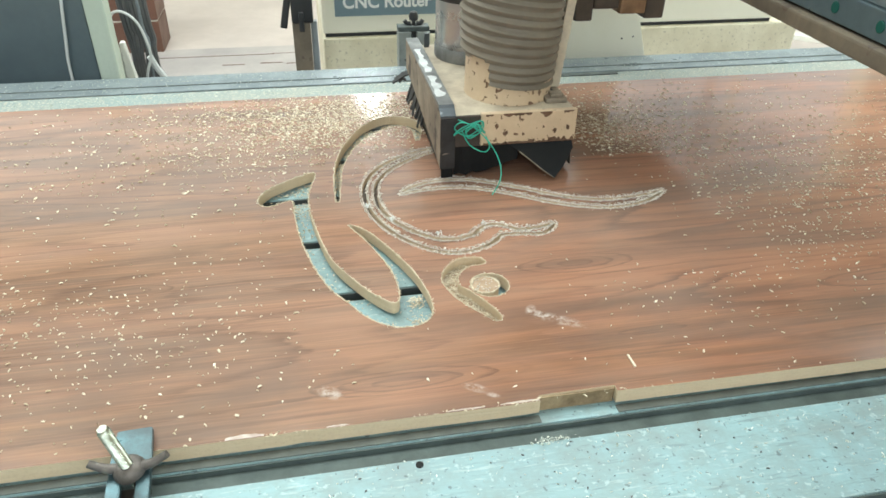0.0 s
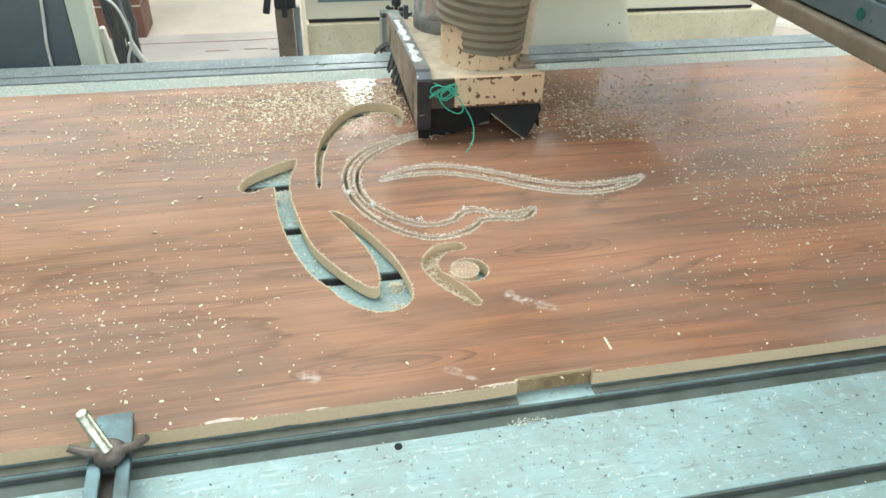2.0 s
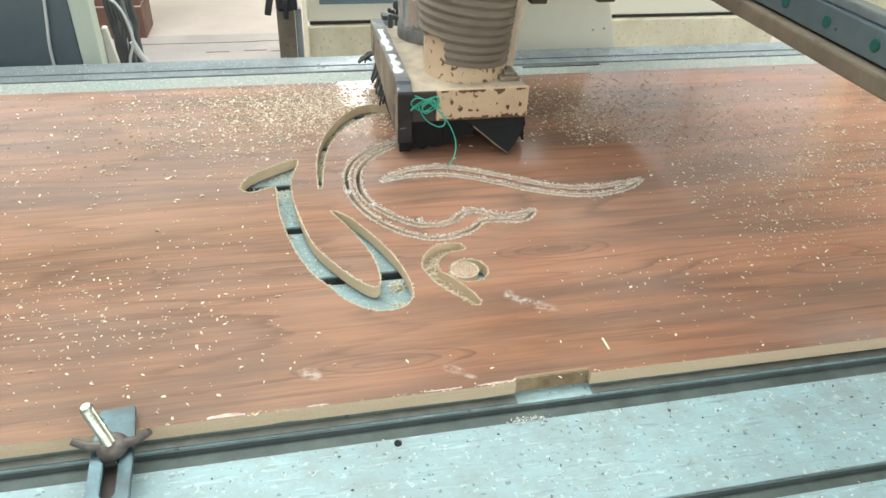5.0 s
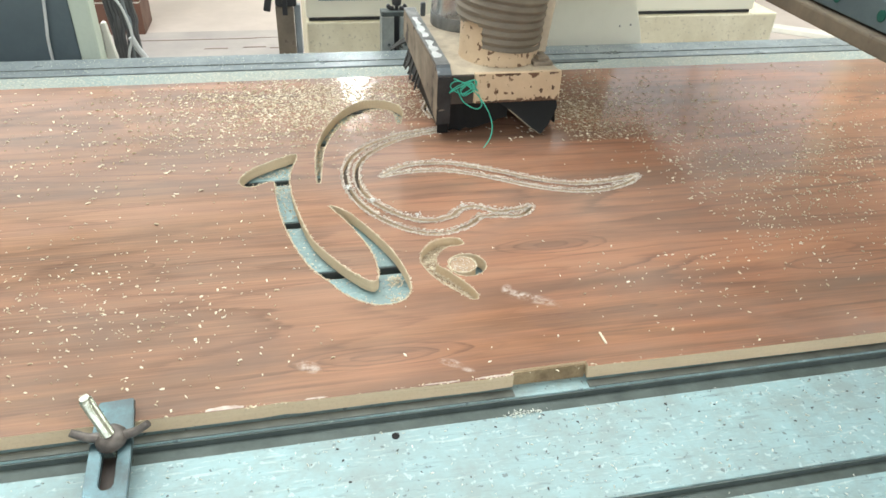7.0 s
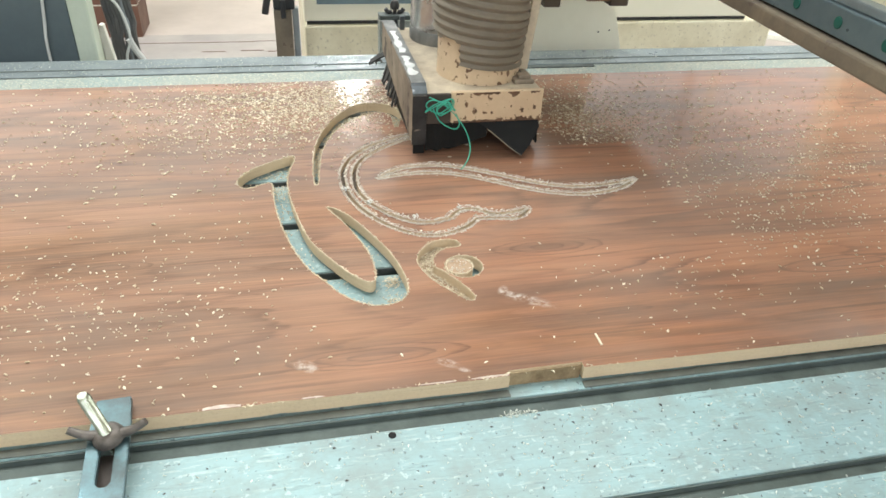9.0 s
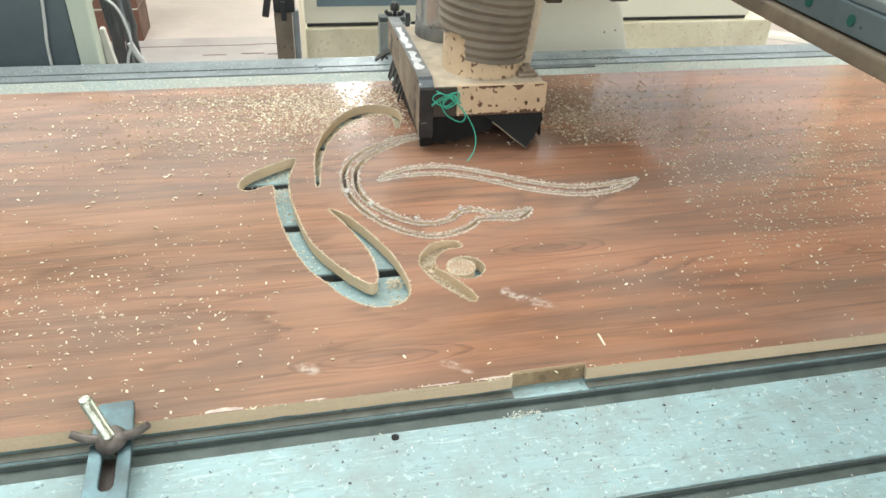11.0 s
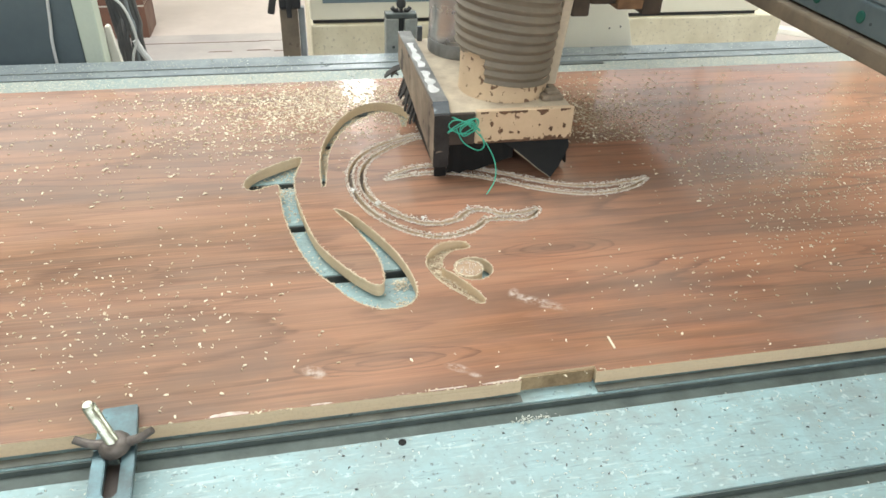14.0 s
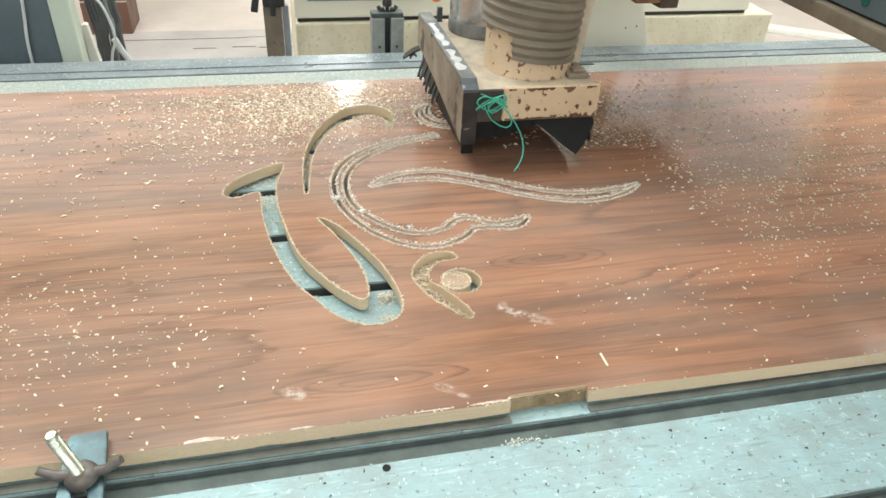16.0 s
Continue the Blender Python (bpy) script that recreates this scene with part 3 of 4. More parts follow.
CRESCENT = [(-0.1515, 0.383, 0.0025), (-0.149, 0.430, 0.0045), (-0.143, 0.485, 0.0060), (-0.130, 0.533, 0.0085), (-0.110, 0.576, 0.0115), (-0.085, 0.611, 0.017), (-0.055, 0.633, 0.021), (-0.028, 0.627, 0.016), (-0.015, 0.602, 0.009), (-0.020, 0.556, 0.003)]
BOW = [(0.048, 0.529, 0.005), (-0.018, 0.513, 0.008), (-0.072, 0.478, 0.0102), (-0.1030, 0.430, 0.0098), (-0.1085, 0.375, 0.0092), (-0.0980, 0.330, 0.0098), (-0.077, 0.294, 0.012), (-0.049, 0.267, 0.0140), (-0.020, 0.257, 0.017), (0.010, 0.266, 0.016), (0.032, 0.284, 0.016), (0.060, 0.277, 0.007), (0.088, 0.276, 0.009), (0.109, 0.289, 0.002)]
SWOOSH = [(-0.070, 0.389, 0.001), (-0.050, 0.402, 0.008), (-0.020, 0.410, 0.012), (0.020, 0.408, 0.013), (0.055, 0.394, 0.0125), (0.090, 0.374, 0.0125), (0.130, 0.348, 0.0125), (0.170, 0.331, 0.0125), (0.210, 0.326, 0.012), (0.250, 0.333, 0.009), (0.283, 0.348, 0.002)]
SMALL = [(0.056, 0.645, 0.004), (0.040, 0.615, 0.010), (0.048, 0.580, 0.012), (0.080, 0.560, 0.011), (0.120, 0.555, 0.004)]
COMMA = [(0.004, 0.218), (-0.001, 0.229), (-0.016, 0.231), (-0.03, 0.227), (-0.044, 0.213), (-0.05, 0.199), (-0.051, 0.184), (-0.041, 0.155), (-0.019, 0.124), (-0.01, 0.114), (-0.003, 0.118), (-0.008, 0.137), (-0.027, 0.17), (-0.034, 0.178), (-0.034, 0.19), (-0.028, 0.203), (-0.016, 0.213), (-0.005, 0.214)]
KERF = 0.0046
hook = [tuple(p) for p in spline(HOOK, 5, True)]
crescent, comma, dot = stroke(CRESCENT), [tuple(p) for p in spline(COMMA, 5, True)], circle(-0.002, 0.1752, 0.0212)
BX0, BX1, BY1 = -1.0, 1.30, 0.762
rim = [(BX0, 0.0), (-0.222, 0.0), (-0.205, 0.0012), (-0.19, 0.0), (-0.12, 0.0), (-0.03, -0.001), (0.0, 0.0), (0.0, 0.0066), (0.072, 0.0072), (0.072, 0.0), (0.3, -0.002), (0.55, -0.0035), (BX1, -0.006), (BX1, BY1), (BX0, BY1)]
openings = [hook, crescent, comma, dot] + [stroke(s, 0.0004) for s in (BOW, SWOOSH, SMALL)]
board = thing("laminated_board", (0.15, 0.38, TABLE), "glossy reddish brown wood-grain board with routed letters, on the table", "board")
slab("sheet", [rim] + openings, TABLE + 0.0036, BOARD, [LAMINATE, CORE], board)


def grown(line, d):
    """A closed outline moved outwards by d."""
    turn = sum(x0 * y1 - x1 * y0 for (x0, y0), (x1, y1) in zip(line, line[1:] + line[:1]))
    out = []
    for i, (x, y) in enumerate(line):
        (ax, ay), (bx, by) = line[i - 1], line[(i + 1) % len(line)]
        n = math.hypot(bx - ax, by - ay) or 1.0
        k = math.copysign(d / n, turn)
        out.append((x + (by - ay) * k, y - (bx - ax) * k))
    return out


# added sheet, set back so a dark shade line shows under the cut walls
base_rim = [(BX0, 0.0052), (-0.004, 0.0052), (-0.004, 0.0120), (0.076, 0.0120), (0.076, 0.0052), (BX1, 0.0052), (BX1, BY1), (BX0, BY1)]
slab("undercut_sheet", [base_rim] + [grown(o, 0.0080) for o in (hook, crescent, comma, dot)], TABLE + 0.0002, TABLE + 0.0034, [NOTCH, NOTCH], board, "thin dark sheet added under the board, set back for a shade line")
for nm, line in (("bow", stroke(BOW, -KERF)), ("swoosh", stroke(SWOOSH, -KERF)), ("small", stroke(SMALL, -KERF)), ("dot", circle(-0.0068, 0.1765, 0.0150))):
    line = [(x - 0.15, y - 0.38) for x, y in line]
    ob = slab("cut_letter" if nm != "dot" else "cut_disc", [line], 0.0002 if nm == "dot" else 0.0036, 0.0172, [DISC if nm == "dot" else LAMINATE, CORE])
    ob.location = (0.15, 0.38, TABLE)
    tagged(ob, "small round wood-grain disc lying loose in its hole" if nm == "dot" else "curved wood-grain letter piece lying in its routed groove", "cut piece", "cut letter pieces")


# dark fill in the lower part of each routed groove
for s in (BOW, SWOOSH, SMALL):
    slab("kerf_fill", [stroke(s, 0.0002), stroke(s, -KERF + 0.0002)], TABLE + 0.0037, TABLE + 0.0112, [KERFFILL, KERFFILL], board, "dark fill in the lower part of the routed groove")


def fringe(lines, step, spread, lift):
    """Places for torn fibres along cut edges."""
    out = []
    for line in lines:
        for (x0, y0), (x1, y1) in zip(line, line[1:] + line[:1]):
            n = max(1, int(math.hypot(x1 - x0, y1 - y0) / step))
            for k in range(n):
                t = (k + rng.random()) / n
                out.append((x0 + (x1 - x0) * t + rng.gauss(0, spread), y0 + (y1 - y0) * t + rng.gauss(0, spread), BOARD + rng.uniform(-0.001, lift)))
    return out


flakes("torn_fibre", fringe([hook, crescent, comma, dot, circle(-0.0068, 0.1765, 0.0150)], 0.0012, 0.0007, 0.0003), FRAY, "pale torn fibres along the cut edges", "wood fibre", rng, 0.0012, 0.0036, board, 0.5)
grooves = [stroke(s, g) for s in (BOW, SWOOSH, SMALL) for g in (0.0030, -KERF - 0.0020)]
flakes("groove_fluff", fringe(grooves, 0.0009, 0.0010, 0.0022), DUST, "pale fluffy chips heaped along the grooves", "wood chips", rng, 0.0014, 0.0044, board, 0.5)
flakes("splinter_fringe", [(rng.uniform(a, b), rng.gauss(0.001, 0.0012), BOARD - 0.0004) for a, b, n in ((-0.040, 0.0, 22), (-0.115, -0.05, 14), (-0.245, -0.205, 10), (-0.38, 0.4, 36)) for k in range(n)], FRAY, "pale splinters along the board's edge", "splinters", rng, 0.0012, 0.0038, board)


def burr(lines, size):
    """An uneven raised lip of torn laminate along cut edges."""
    bm = bmesh.new()
    for line in lines:
        pts_ = []
        for (x0, y0), (x1, y1) in zip(line, line[1:] + line[:1]):
            n = max(1, round(math.hypot(x1 - x0, y1 - y0) / 0.0016))
            pts_ += [Vector((x0 + (x1 - x0) * k / n, y0 + (y1 - y0) * k / n, BOARD)) for k in range(n)]
        rings_ = []
        for i, q in enumerate(pts_):
            d = (pts_[(i + 1) % len(pts_)] - pts_[i - 1])
            d = d.normalized() if d.length > 1e-6 else Vector((1, 0, 0))
            side_ = Vector((-d.y, d.x, 0))
            r = size * rng.uniform(0.4, 1.6)
            q = q + side_ * rng.gauss(0, size * 0.5)
            rings_.append([bm.verts.new(q + side_ * (r * a) + Vector((0, 0, r * b))) for a, b in ((-1, -0.2), (-0.4, 0.8), (0.5, 0.7), (1, -0.2))])
        for a, b in zip(rings_, rings_[1:] + rings_[:1]):
            for k in range(3):
                bm.faces.new((a[k], a[k + 1], b[k + 1], b[k]))
    return bm


tagged(part("burr", burr([hook, crescent, comma, dot, circle(-0.0068, 0.1765, 0.0150)], 0.0006), FRAY, board, "pale torn lip along the cut openings"), kind="stuff")
tagged(part("groove_burr", burr([stroke(q, g) for q in (BOW, SWOOSH, SMALL) for g in (0.0018, -KERF - 0.0007)], 0.0008), DUST, board, "pale torn lip along the grooves"), kind="stuff")
for x0, x1, w in ((-0.268, -0.237, 0.0050), (-0.036, -0.0008, 0.0024), (-0.186, -0.167, 0.0016), (-0.083, -0.050, 0.0014)):
    n = 9
    far = [(x0 + (x1 - x0) * k / n, 0.0012 + w * (0.25 + 0.75 * math.sin(math.pi * (k + 0.5) / (n + 1))) * rng.uniform(0.5, 1.0)) for k in range(n + 1)]
    near = [(x0 + (x1 - x0) * k / n, 0.0004 + 0.0006 * rng.random()) for k in range(n, -1, -1)]
    slab("torn_patch", [near + far], BOARD - 0.0004, BOARD + 0.0003, [TORN, TORN], board, "pale torn laminate at the edge")
part("notch_face", box(0.0006, 0.0714, 0.0048, 0.0064, TABLE + 0.0004, BOARD - 0.0018, 0.0003), NOTCH, board, "dark rough wood at the back of the notch")

# ---- chips ----
def free(x, y):
    if not (BX0 + 0.01 < x < BX1 - 0.01 and 0.006 < y < BY1 - 0.004):
        return False
    if -0.01 < x < 0.082 and y < 0.018:
        return False
    if 0.12 < x < 0.30 + 0.25 * abs(y - 0.36) and 0.16 < y < 0.46:
        return rng.random() < 0.12
    return not any(inside(x, y, o) for o in openings)


def clouds(rows):
    out = []
    for n, x, y, sx, sy in rows:
        for k in range(n):
            px, py = rng.gauss(x, sx), rng.gauss(y, sy)
            if free(px, py):
                out.append((px, py, BOARD + 0.0002))
    return out


sparse = [(x, y, BOARD + 0.0002) for x, y in ((rng.uniform(-0.85, 1.2), rng.uniform(0.02, 0.75)) for k in range(900))
          if free(x, y) and (not (-0.17 < x < 0.37 and 0.05 < y < 0.47) or rng.random() < 0.14)]
CLOUDS = [(360, -0.46, 0.17, 0.10, 0.07), (230, -0.36, 0.12, 0.09, 0.06), (800, 0.50, 0.33, 0.11, 0.08), (430, 0.75, 0.50, 0.15, 0.13), (110, 0.23, 0.12, 0.08, 0.05), (260, 0.37, 0.18, 0.09, 0.05)]
HEAPS = [(3200, -0.13, 0.680, 0.13, 0.045), (1700, -0.15, 0.615, 0.10, 0.045), (620, -0.40, 0.58, 0.16, 0.12), (900, 0.52, 0.46, 0.13, 0.12), (1000, 0.32, 0.58, 0.08, 0.09), (420, -0.24, 0.545, 0.09, 0.05)]
flakes("wood_chips", clouds(CLOUDS) + sparse, CHIP, "cream wood chips scattered over the glossy board", "wood chips", rng, 0.0014, 0.0046)
flakes("wood_shavings", clouds(HEAPS), CHIP, "thickly strewn cream wood shavings on the board behind the letters", "wood chips", rng, 0.0018, 0.0066)
# darker copy of the chip colour, with the head's shade put into it
SHADEDCHIP = chip_wood("shaded_chip", (0.30, 0.22, 0.14), (0.66, 0.55, 0.39))
flakes("chip_drift", clouds([(900, 0.272, 0.565, 0.026, 0.050), (500, 0.32, 0.53, 0.04, 0.04)]), SHADEDCHIP, "drift of wood chips beside the router head, coloured as in shade", "wood chips", rng, 0.0016, 0.0046)
pits = []
for line, n in ((comma, 900), (crescent, 2700), (hook, 1300)):
    xs, ys = [p[0] for p in line], [p[1] for p in line]
    k = 0
    while k < n:
        x, y = rng.uniform(min(xs), max(xs)), rng.uniform(min(ys), max(ys))
        if inside(x, y, line):
            k += 1
            if line is not hook or y > 0.385 or (y > 0.29 and rng.random() < 0.5) or rng.random() < 0.14:
                pits.append((x, y, TABLE + rng.uniform(0, 0.0025)))
pits += [(x, y, TABLE + rng.uniform(0, 0.006)) for x, y in ((rng.gauss(-0.232, 0.014), rng.gauss(0.396, 0.010)) for k in range(520)) if inside(x, y, hook)]
pits += [(rng.gauss(-0.083, 0.006), rng.gauss(0.142, 0.006), TABLE + rng.uniform(0, 0.006)) for k in range(60)]
pits = [p for p in pits if p[0] > -0.065 or abs((p[1] + 0.1285 + PITCH / 2) % PITCH - PITCH / 2) > GAP / 2 + 0.002]
disc_dust = [(-0.0068 + 0.0135 * math.sqrt(r) * math.cos(a), 0.1765 + 0.0135 * math.sqrt(r) * math.sin(a), TABLE + 0.0174) for r, a in ((rng.random(), rng.uniform(0, 6.283)) for k in range(46))]
flakes("disc_dust", disc_dust, DUST, "pale dust lying on the loose disc", "wood dust", rng, 0.0010, 0.0026)
pits += [(rng.gauss(-0.082, 0.004), rng.gauss(0.176, 0.004), TABLE + rng.uniform(0, 0.008)) for k in range(110)]
bed_line = grown(comma, -0.0006)
slab("chip_bed", [bed_line], TABLE + 0.0002, TABLE + 0.0050, [DISC, DISC], board, "packed dust in the comma's groove")
pits += [(x, y, TABLE + 0.0050 + rng.uniform(0, 0.003)) for x, y in ((rng.uniform(-0.052, 0.005), rng.uniform(0.112, 0.232)) for k in range(2600)) if inside(x, y, bed_line)]
flakes("groove_chips", pits, PITS, "wood chips lying in the cut openings", "wood chips", rng, 0.0012, 0.0036)
bed = [(rng.uniform(-0.6, 0.8), rng.uniform(-0.22, -0.03), TABLE + 0.0002) for k in range(1700)] + [(rng.uniform(-1.0, 1.4), rng.uniform(0.766, 0.95), TABLE + 0.0002) for k in range(5200)]
bed += [(rng.gauss(-0.004 + 0.014 * (k % 3 == 0), 0.005), rng.gauss(-0.031, 0.002), TABLE + rng.uniform(0, 0.004)) for k in range(90)]
bed = [p for p in bed if abs((p[1] + 0.1285 + PITCH / 2) % PITCH - PITCH / 2) > GAP / 2 + 0.002]
flakes("bed_chips", bed, BEDCHIP, "pale wood chips lying on the table bed", "wood chips", rng, 0.0008, 0.0032, None, 0.6)
grit = [(rng.uniform(-0.6, 0.8), rng.uniform(-0.115, -0.03), TABLE + 0.0002) for k in range(190)] + [(rng.uniform(-0.6, 0.8), rng.uniform(-0.23, -0.14), TABLE + 0.0002) for k in range(110)]
flakes("dark_grit", grit, CABLE_D, "small dark bits of debris on the table bed", "debris", rng, 0.0008, 0.0030)
clumps = [(rng.gauss(x, sx), rng.gauss(y, sx), BOARD + rng.uniform(0, 0.004)) for x, y, sx, n in ((-0.116, 0.364, 0.0022, 70), (-0.089, 0.327, 0.0018, 60), (-0.038, 0.284, 0.0018, 36), (0.022, 0.300, 0.002, 26)) for k in range(n)]
flakes("chip_clumps", clumps, LETTER, "small white clumps of chips on the routed grooves", "wood chips", rng, 0.0010, 0.0024)
splinter = part("splinter", box(0.099, 0.1012, 0.026, 0.043, BOARD + 0.0002, BOARD + 0.0014, 0.0004), CHIP)
tagged(splinter, "long pale wood splinter on the board", "splinter")

# ---- the hold-down clamp ----
clamp = thing("hold_down_clamp", (-0.335, -0.02, TABLE), "slotted steel clamp with a wing nut holding the board's edge", "clamp")
lean = Matrix.Translation((-0.336, -0.02, 0.822)) @ Matrix.Rotation(radians(3), 4, "Z") @ Matrix.Rotation(radians(4), 4, "X")
bar = [(-0.0132, 0.0365), (-0.0122, 0.0378), (0.0126, 0.0378), (0.0136, 0.0365), (0.0155, 0.004), (0.0155, -0.10), (-0.0155, -0.10), (-0.0155, 0.004)]
hole = [(-0.0055, -0.044), (-0.0055, 0.004), (-0.003, 0.008), (0.003, 0.008), (0.0055, 0.004), (0.0055, -0.044), (0.0030, -0.048), (-0.0030, -0.048)]
ob = slab("strap", [bar, hole], -0.003, 0.003, [CLAMP, CLAMP])
bm = bmesh.new()
bm.from_mesh(ob.data)
bmesh.ops.remove_doubles(bm, verts=bm.verts, dist=1e-5)
bmesh.ops.bevel(bm, geom=[e for e in bm.edges if len(e.link_faces) == 2 and e.calc_face_angle() > 1.0], offset=0.0007, segments=2, affect="EDGES")
bm.to_mesh(ob.data)
bm.free()
ob.data.transform(Matrix.Translation(-Vector((-0.335, -0.02, TABLE))) @ lean)
ob.parent = clamp
tilt = Matrix.Translation((-0.3345, -0.0245, 0.8255)) @ Matrix.Rotation(radians(-9), 4, "Y") @ Matrix.Rotation(radians(4), 4, "X")
prof = [(0.0049, -0.03)]
for k in range(38):
    prof += [(0.0049, k * 0.00135), (0.0043, k * 0.00135 + 0.0007)]
prof += [(0.0036, 0.0525)]
part("bolt", lathe(prof, sides=20, m=tilt), ZINC, clamp, "bright zinc threaded bolt", True)
bm = lathe([(0.0120, 0.0), (0.0122, 0.003), (0.0108, 0.0068), (0.0078, 0.0092), (0.0060, 0.0094)], sides=24, m=tilt)
part("nut", bm, RUST, clamp, "rusty wing nut", True)
for s in (-1, 1):
    wing = tube([(-0.3345 + s * 0.009, -0.0245, 0.8300), (-0.3345 + s * 0.018, -0.0240, 0.8318), (-0.3345 + s * 0.0285, -0.0225, 0.8375)], 0.0042, 10, 5, None, 0.7)
    part("wing", wing, RUST, clamp, "", True)
part("packing_block", box(-0.3455, -0.3265, -0.076, -0.031, TABLE, 0.8135, 0.001), PLATE, clamp, "dark brown wooden packing block")
part("foot", box(-0.351, -0.321, -0.118, -0.104, TABLE, 0.812, 0.001), CLAMP, clamp, "steel heel block")

# ---- the gantry: beam, rail and far leg, which run along the table ----
gantry = thing("gantry", (0.44, 0.36, 0.75), "router gantry with cream beam, blue-grey rail and white leg", "machine gantry")
skew = Matrix.Translation((0.398, 0.1, 0)) @ Matrix.Rotation(radians(-3.5), 4, "Z") @ Matrix.Translation((-0.398, -0.1, 0))


def gbox(name, x0, x1, z0, z1, mt, bevel, label=""):
    return part(name, box(x0, x1, -0.32, 1.02, z0, z1, bevel, turn=skew), mt, gantry, label)


gbox("flange", 0.398, 0.60, 1.050, 1.068, RAILTAN, 0.003, "tan steel lower flange, stained")
gbox("beam", 0.428, 0.60, 1.0685, 1.33, MACHINE, 0.004, "cream painted beam")
gbox("rail", 0.408, 0.4278, 1.0705, 1.099, RAILBLUE, 0.002, "blue-grey steel guide rail")
gbox("rail_lip", 0.412, 0.4278, 1.0995, 1.109, ALU, 0.002, "bright rail edge")
for k in range(18):
    y = -0.27 + 0.0725 * k
    m = skew @ Matrix.Translation((0.4079, y, 1.0845)) @ Matrix.Rotation(radians(-90), 4, "Y")
    part("plug", lathe([(0.0060, 0.0), (0.0060, 0.0008), (0.005, 0.0012)], sides=16, m=m), PLUG, gantry, "dark green rail plug")
leg = [(0.29, 0.76), (0.615, 0.76), (0.582, 0.862), (0.556, 0.895), (0.54, 0.93), (0.54, 1.07), (0.29, 1.07)]
bm = bmesh.new()
vs = [[bm.verts.new((x, y, z)) for x, z in leg] for y in (0.992, 1.03)]
for k in range(len(leg)):
    j = (k + 1) % len(leg)
    bm.faces.new((vs[0][k], vs[0][j], vs[1][j], vs[1][k]))
bm.faces.new(vs[0])
bm.faces.new(vs[1])
bmesh.ops.bevel(bm, geom=list(bm.edges), offset=0.003, segments=2, affect="EDGES")
leg_part = part("leg", bm, MACHINE_W, gantry, "smooth white gantry leg")
for x, z in ((0.505, 0.826), (0.530, 0.829)):
    m = Matrix.Translation((x + 0.04, 0.9925, z)) @ Matrix.Rotation(radians(90), 4, "X")
    part("screw", lathe([(0.0020, 0.0), (0.0020, 0.0006), (0.0015, 0.0009)], sides=10, m=m), RUST, leg_part)

# ---- the carriage, which slides on the gantry ----
carriage = thing("spindle_carriage", (0.30, 0.62, 0.98), "dark carriage that carries the spindle on the gantry", "machine carriage")
# tall plate and block are unseen, added to shade the board and its reflection
part("back_plate", box(0.04, 0.395, 0.735, 0.765, 1.06, 2.10, 0.004), STEEL_DARK, carriage, "dark plate added above view to block light and darken reflections")
part("light_stop", box(0.215, 0.392, 0.560, 0.732, 1.10, 2.05, 0.006), STEEL_DARK, carriage, "dark block added above view to block light and darken reflections")
part("arm", box(0.305, 0.385, 0.605, 0.700, 0.992, 1.05, 0.006), ARM, carriage, "dark steel arm")
part("motor", box(0.387, 0.418, 0.600, 0.640, 0.978, 1.04, 0.003), ARM, carriage, "dark end flange")
part("motor_neck", box(0.345, 0.3868, 0.598, 0.642, 0.986, 1.04, 0.004), MOTOR, carriage, "bronze motor neck")

# ---- the head: spindle box, hose and skirt ----
head = thing("router_spindle_unit", (0.13, 0.57, 0.822), "router head with chipped cream box, ribbed dust hose and steel spindle", "router head")
top_plate = part("top_plate", box(0.0572, 0.222, 0.424, 0.727, 0.903, 0.912, 0.0015), TOP, head, "dusty brown top plate")
# black sheet added to give the box's inside and its reflection their shade
part("shade_liner", box(0.0580, 0.2150, 0.4300, 0.7180, 0.8990, 0.9026), RUBBER, head, "black sheet added under the top plate as the interior's shade")
# two unseen sheets added to keep window light out from under the box
part("light_block", box(0.2120, 0.2150, 0.4330, 0.7150, 0.8260, 0.8986), RUBBER, head, "unseen black sheet added inside the box to block light")
part("light_block", box(0.0600, 0.2115, 0.7140, 0.7170, 0.8260, 0.8986), RUBBER, head, "unseen black sheet added inside the box to block light")
part("front_patch", box(0.0574, 0.0915, 0.4200, 0.4285, 0.8685, 0.9115, 0.0015), PLATE, head, "bare dark end of the front plate")
part("front_plate", box(0.0917, 0.2242, 0.4200, 0.4285, 0.8685, 0.9135, 0.0022), CREAM, head, "cream front plate with chipped paint")
front = bpy.data.objects["front_plate"]


def paint_loss(lo, hi):
    """A ragged bare patch on the face of the front plate: its lower and upper outline as x, z."""
    line = [tuple(p) for p in spline(lo + hi[::-1], 3, True)]
    ob = slab("paint_loss", [line], 0.0, 0.0005, [PATCH, PATCH])
    ob.data.transform(Matrix.Translation(Vector((0, 0.4199, 0)) - origin(front)) @ Matrix.Rotation(radians(90), 4, "X"))
    ob.parent = front


for x0, x1, deep in ((0.096, 0.128, 0.0022), (0.126, 0.166, 0.0036), (0.168, 0.190, 0.0020), (0.186, 0.2225, 0.0060)):
    n = 12
    paint_loss([(x0 + (x1 - x0) * k / n, 0.8690) for k in range(n + 1)], [(x0 + (x1 - x0) * k / n, 0.8702 + deep * rng.uniform(0.05, 1.0)) for k in range(n + 1)])
for x0, x1, deep in ((0.098, 0.108, 0.0020), (0.122, 0.160, 0.0042), (0.172, 0.188, 0.0026), (0.205, 0.218, 0.0022)):
    n = 9
    paint_loss([(x0 + (x1 - x0) * k / n, 0.9112 - deep * rng.uniform(0.1, 1.0)) for k in range(n + 1)], [(x0 + (x1 - x0) * k / n, 0.9122) for k in range(n + 1)])
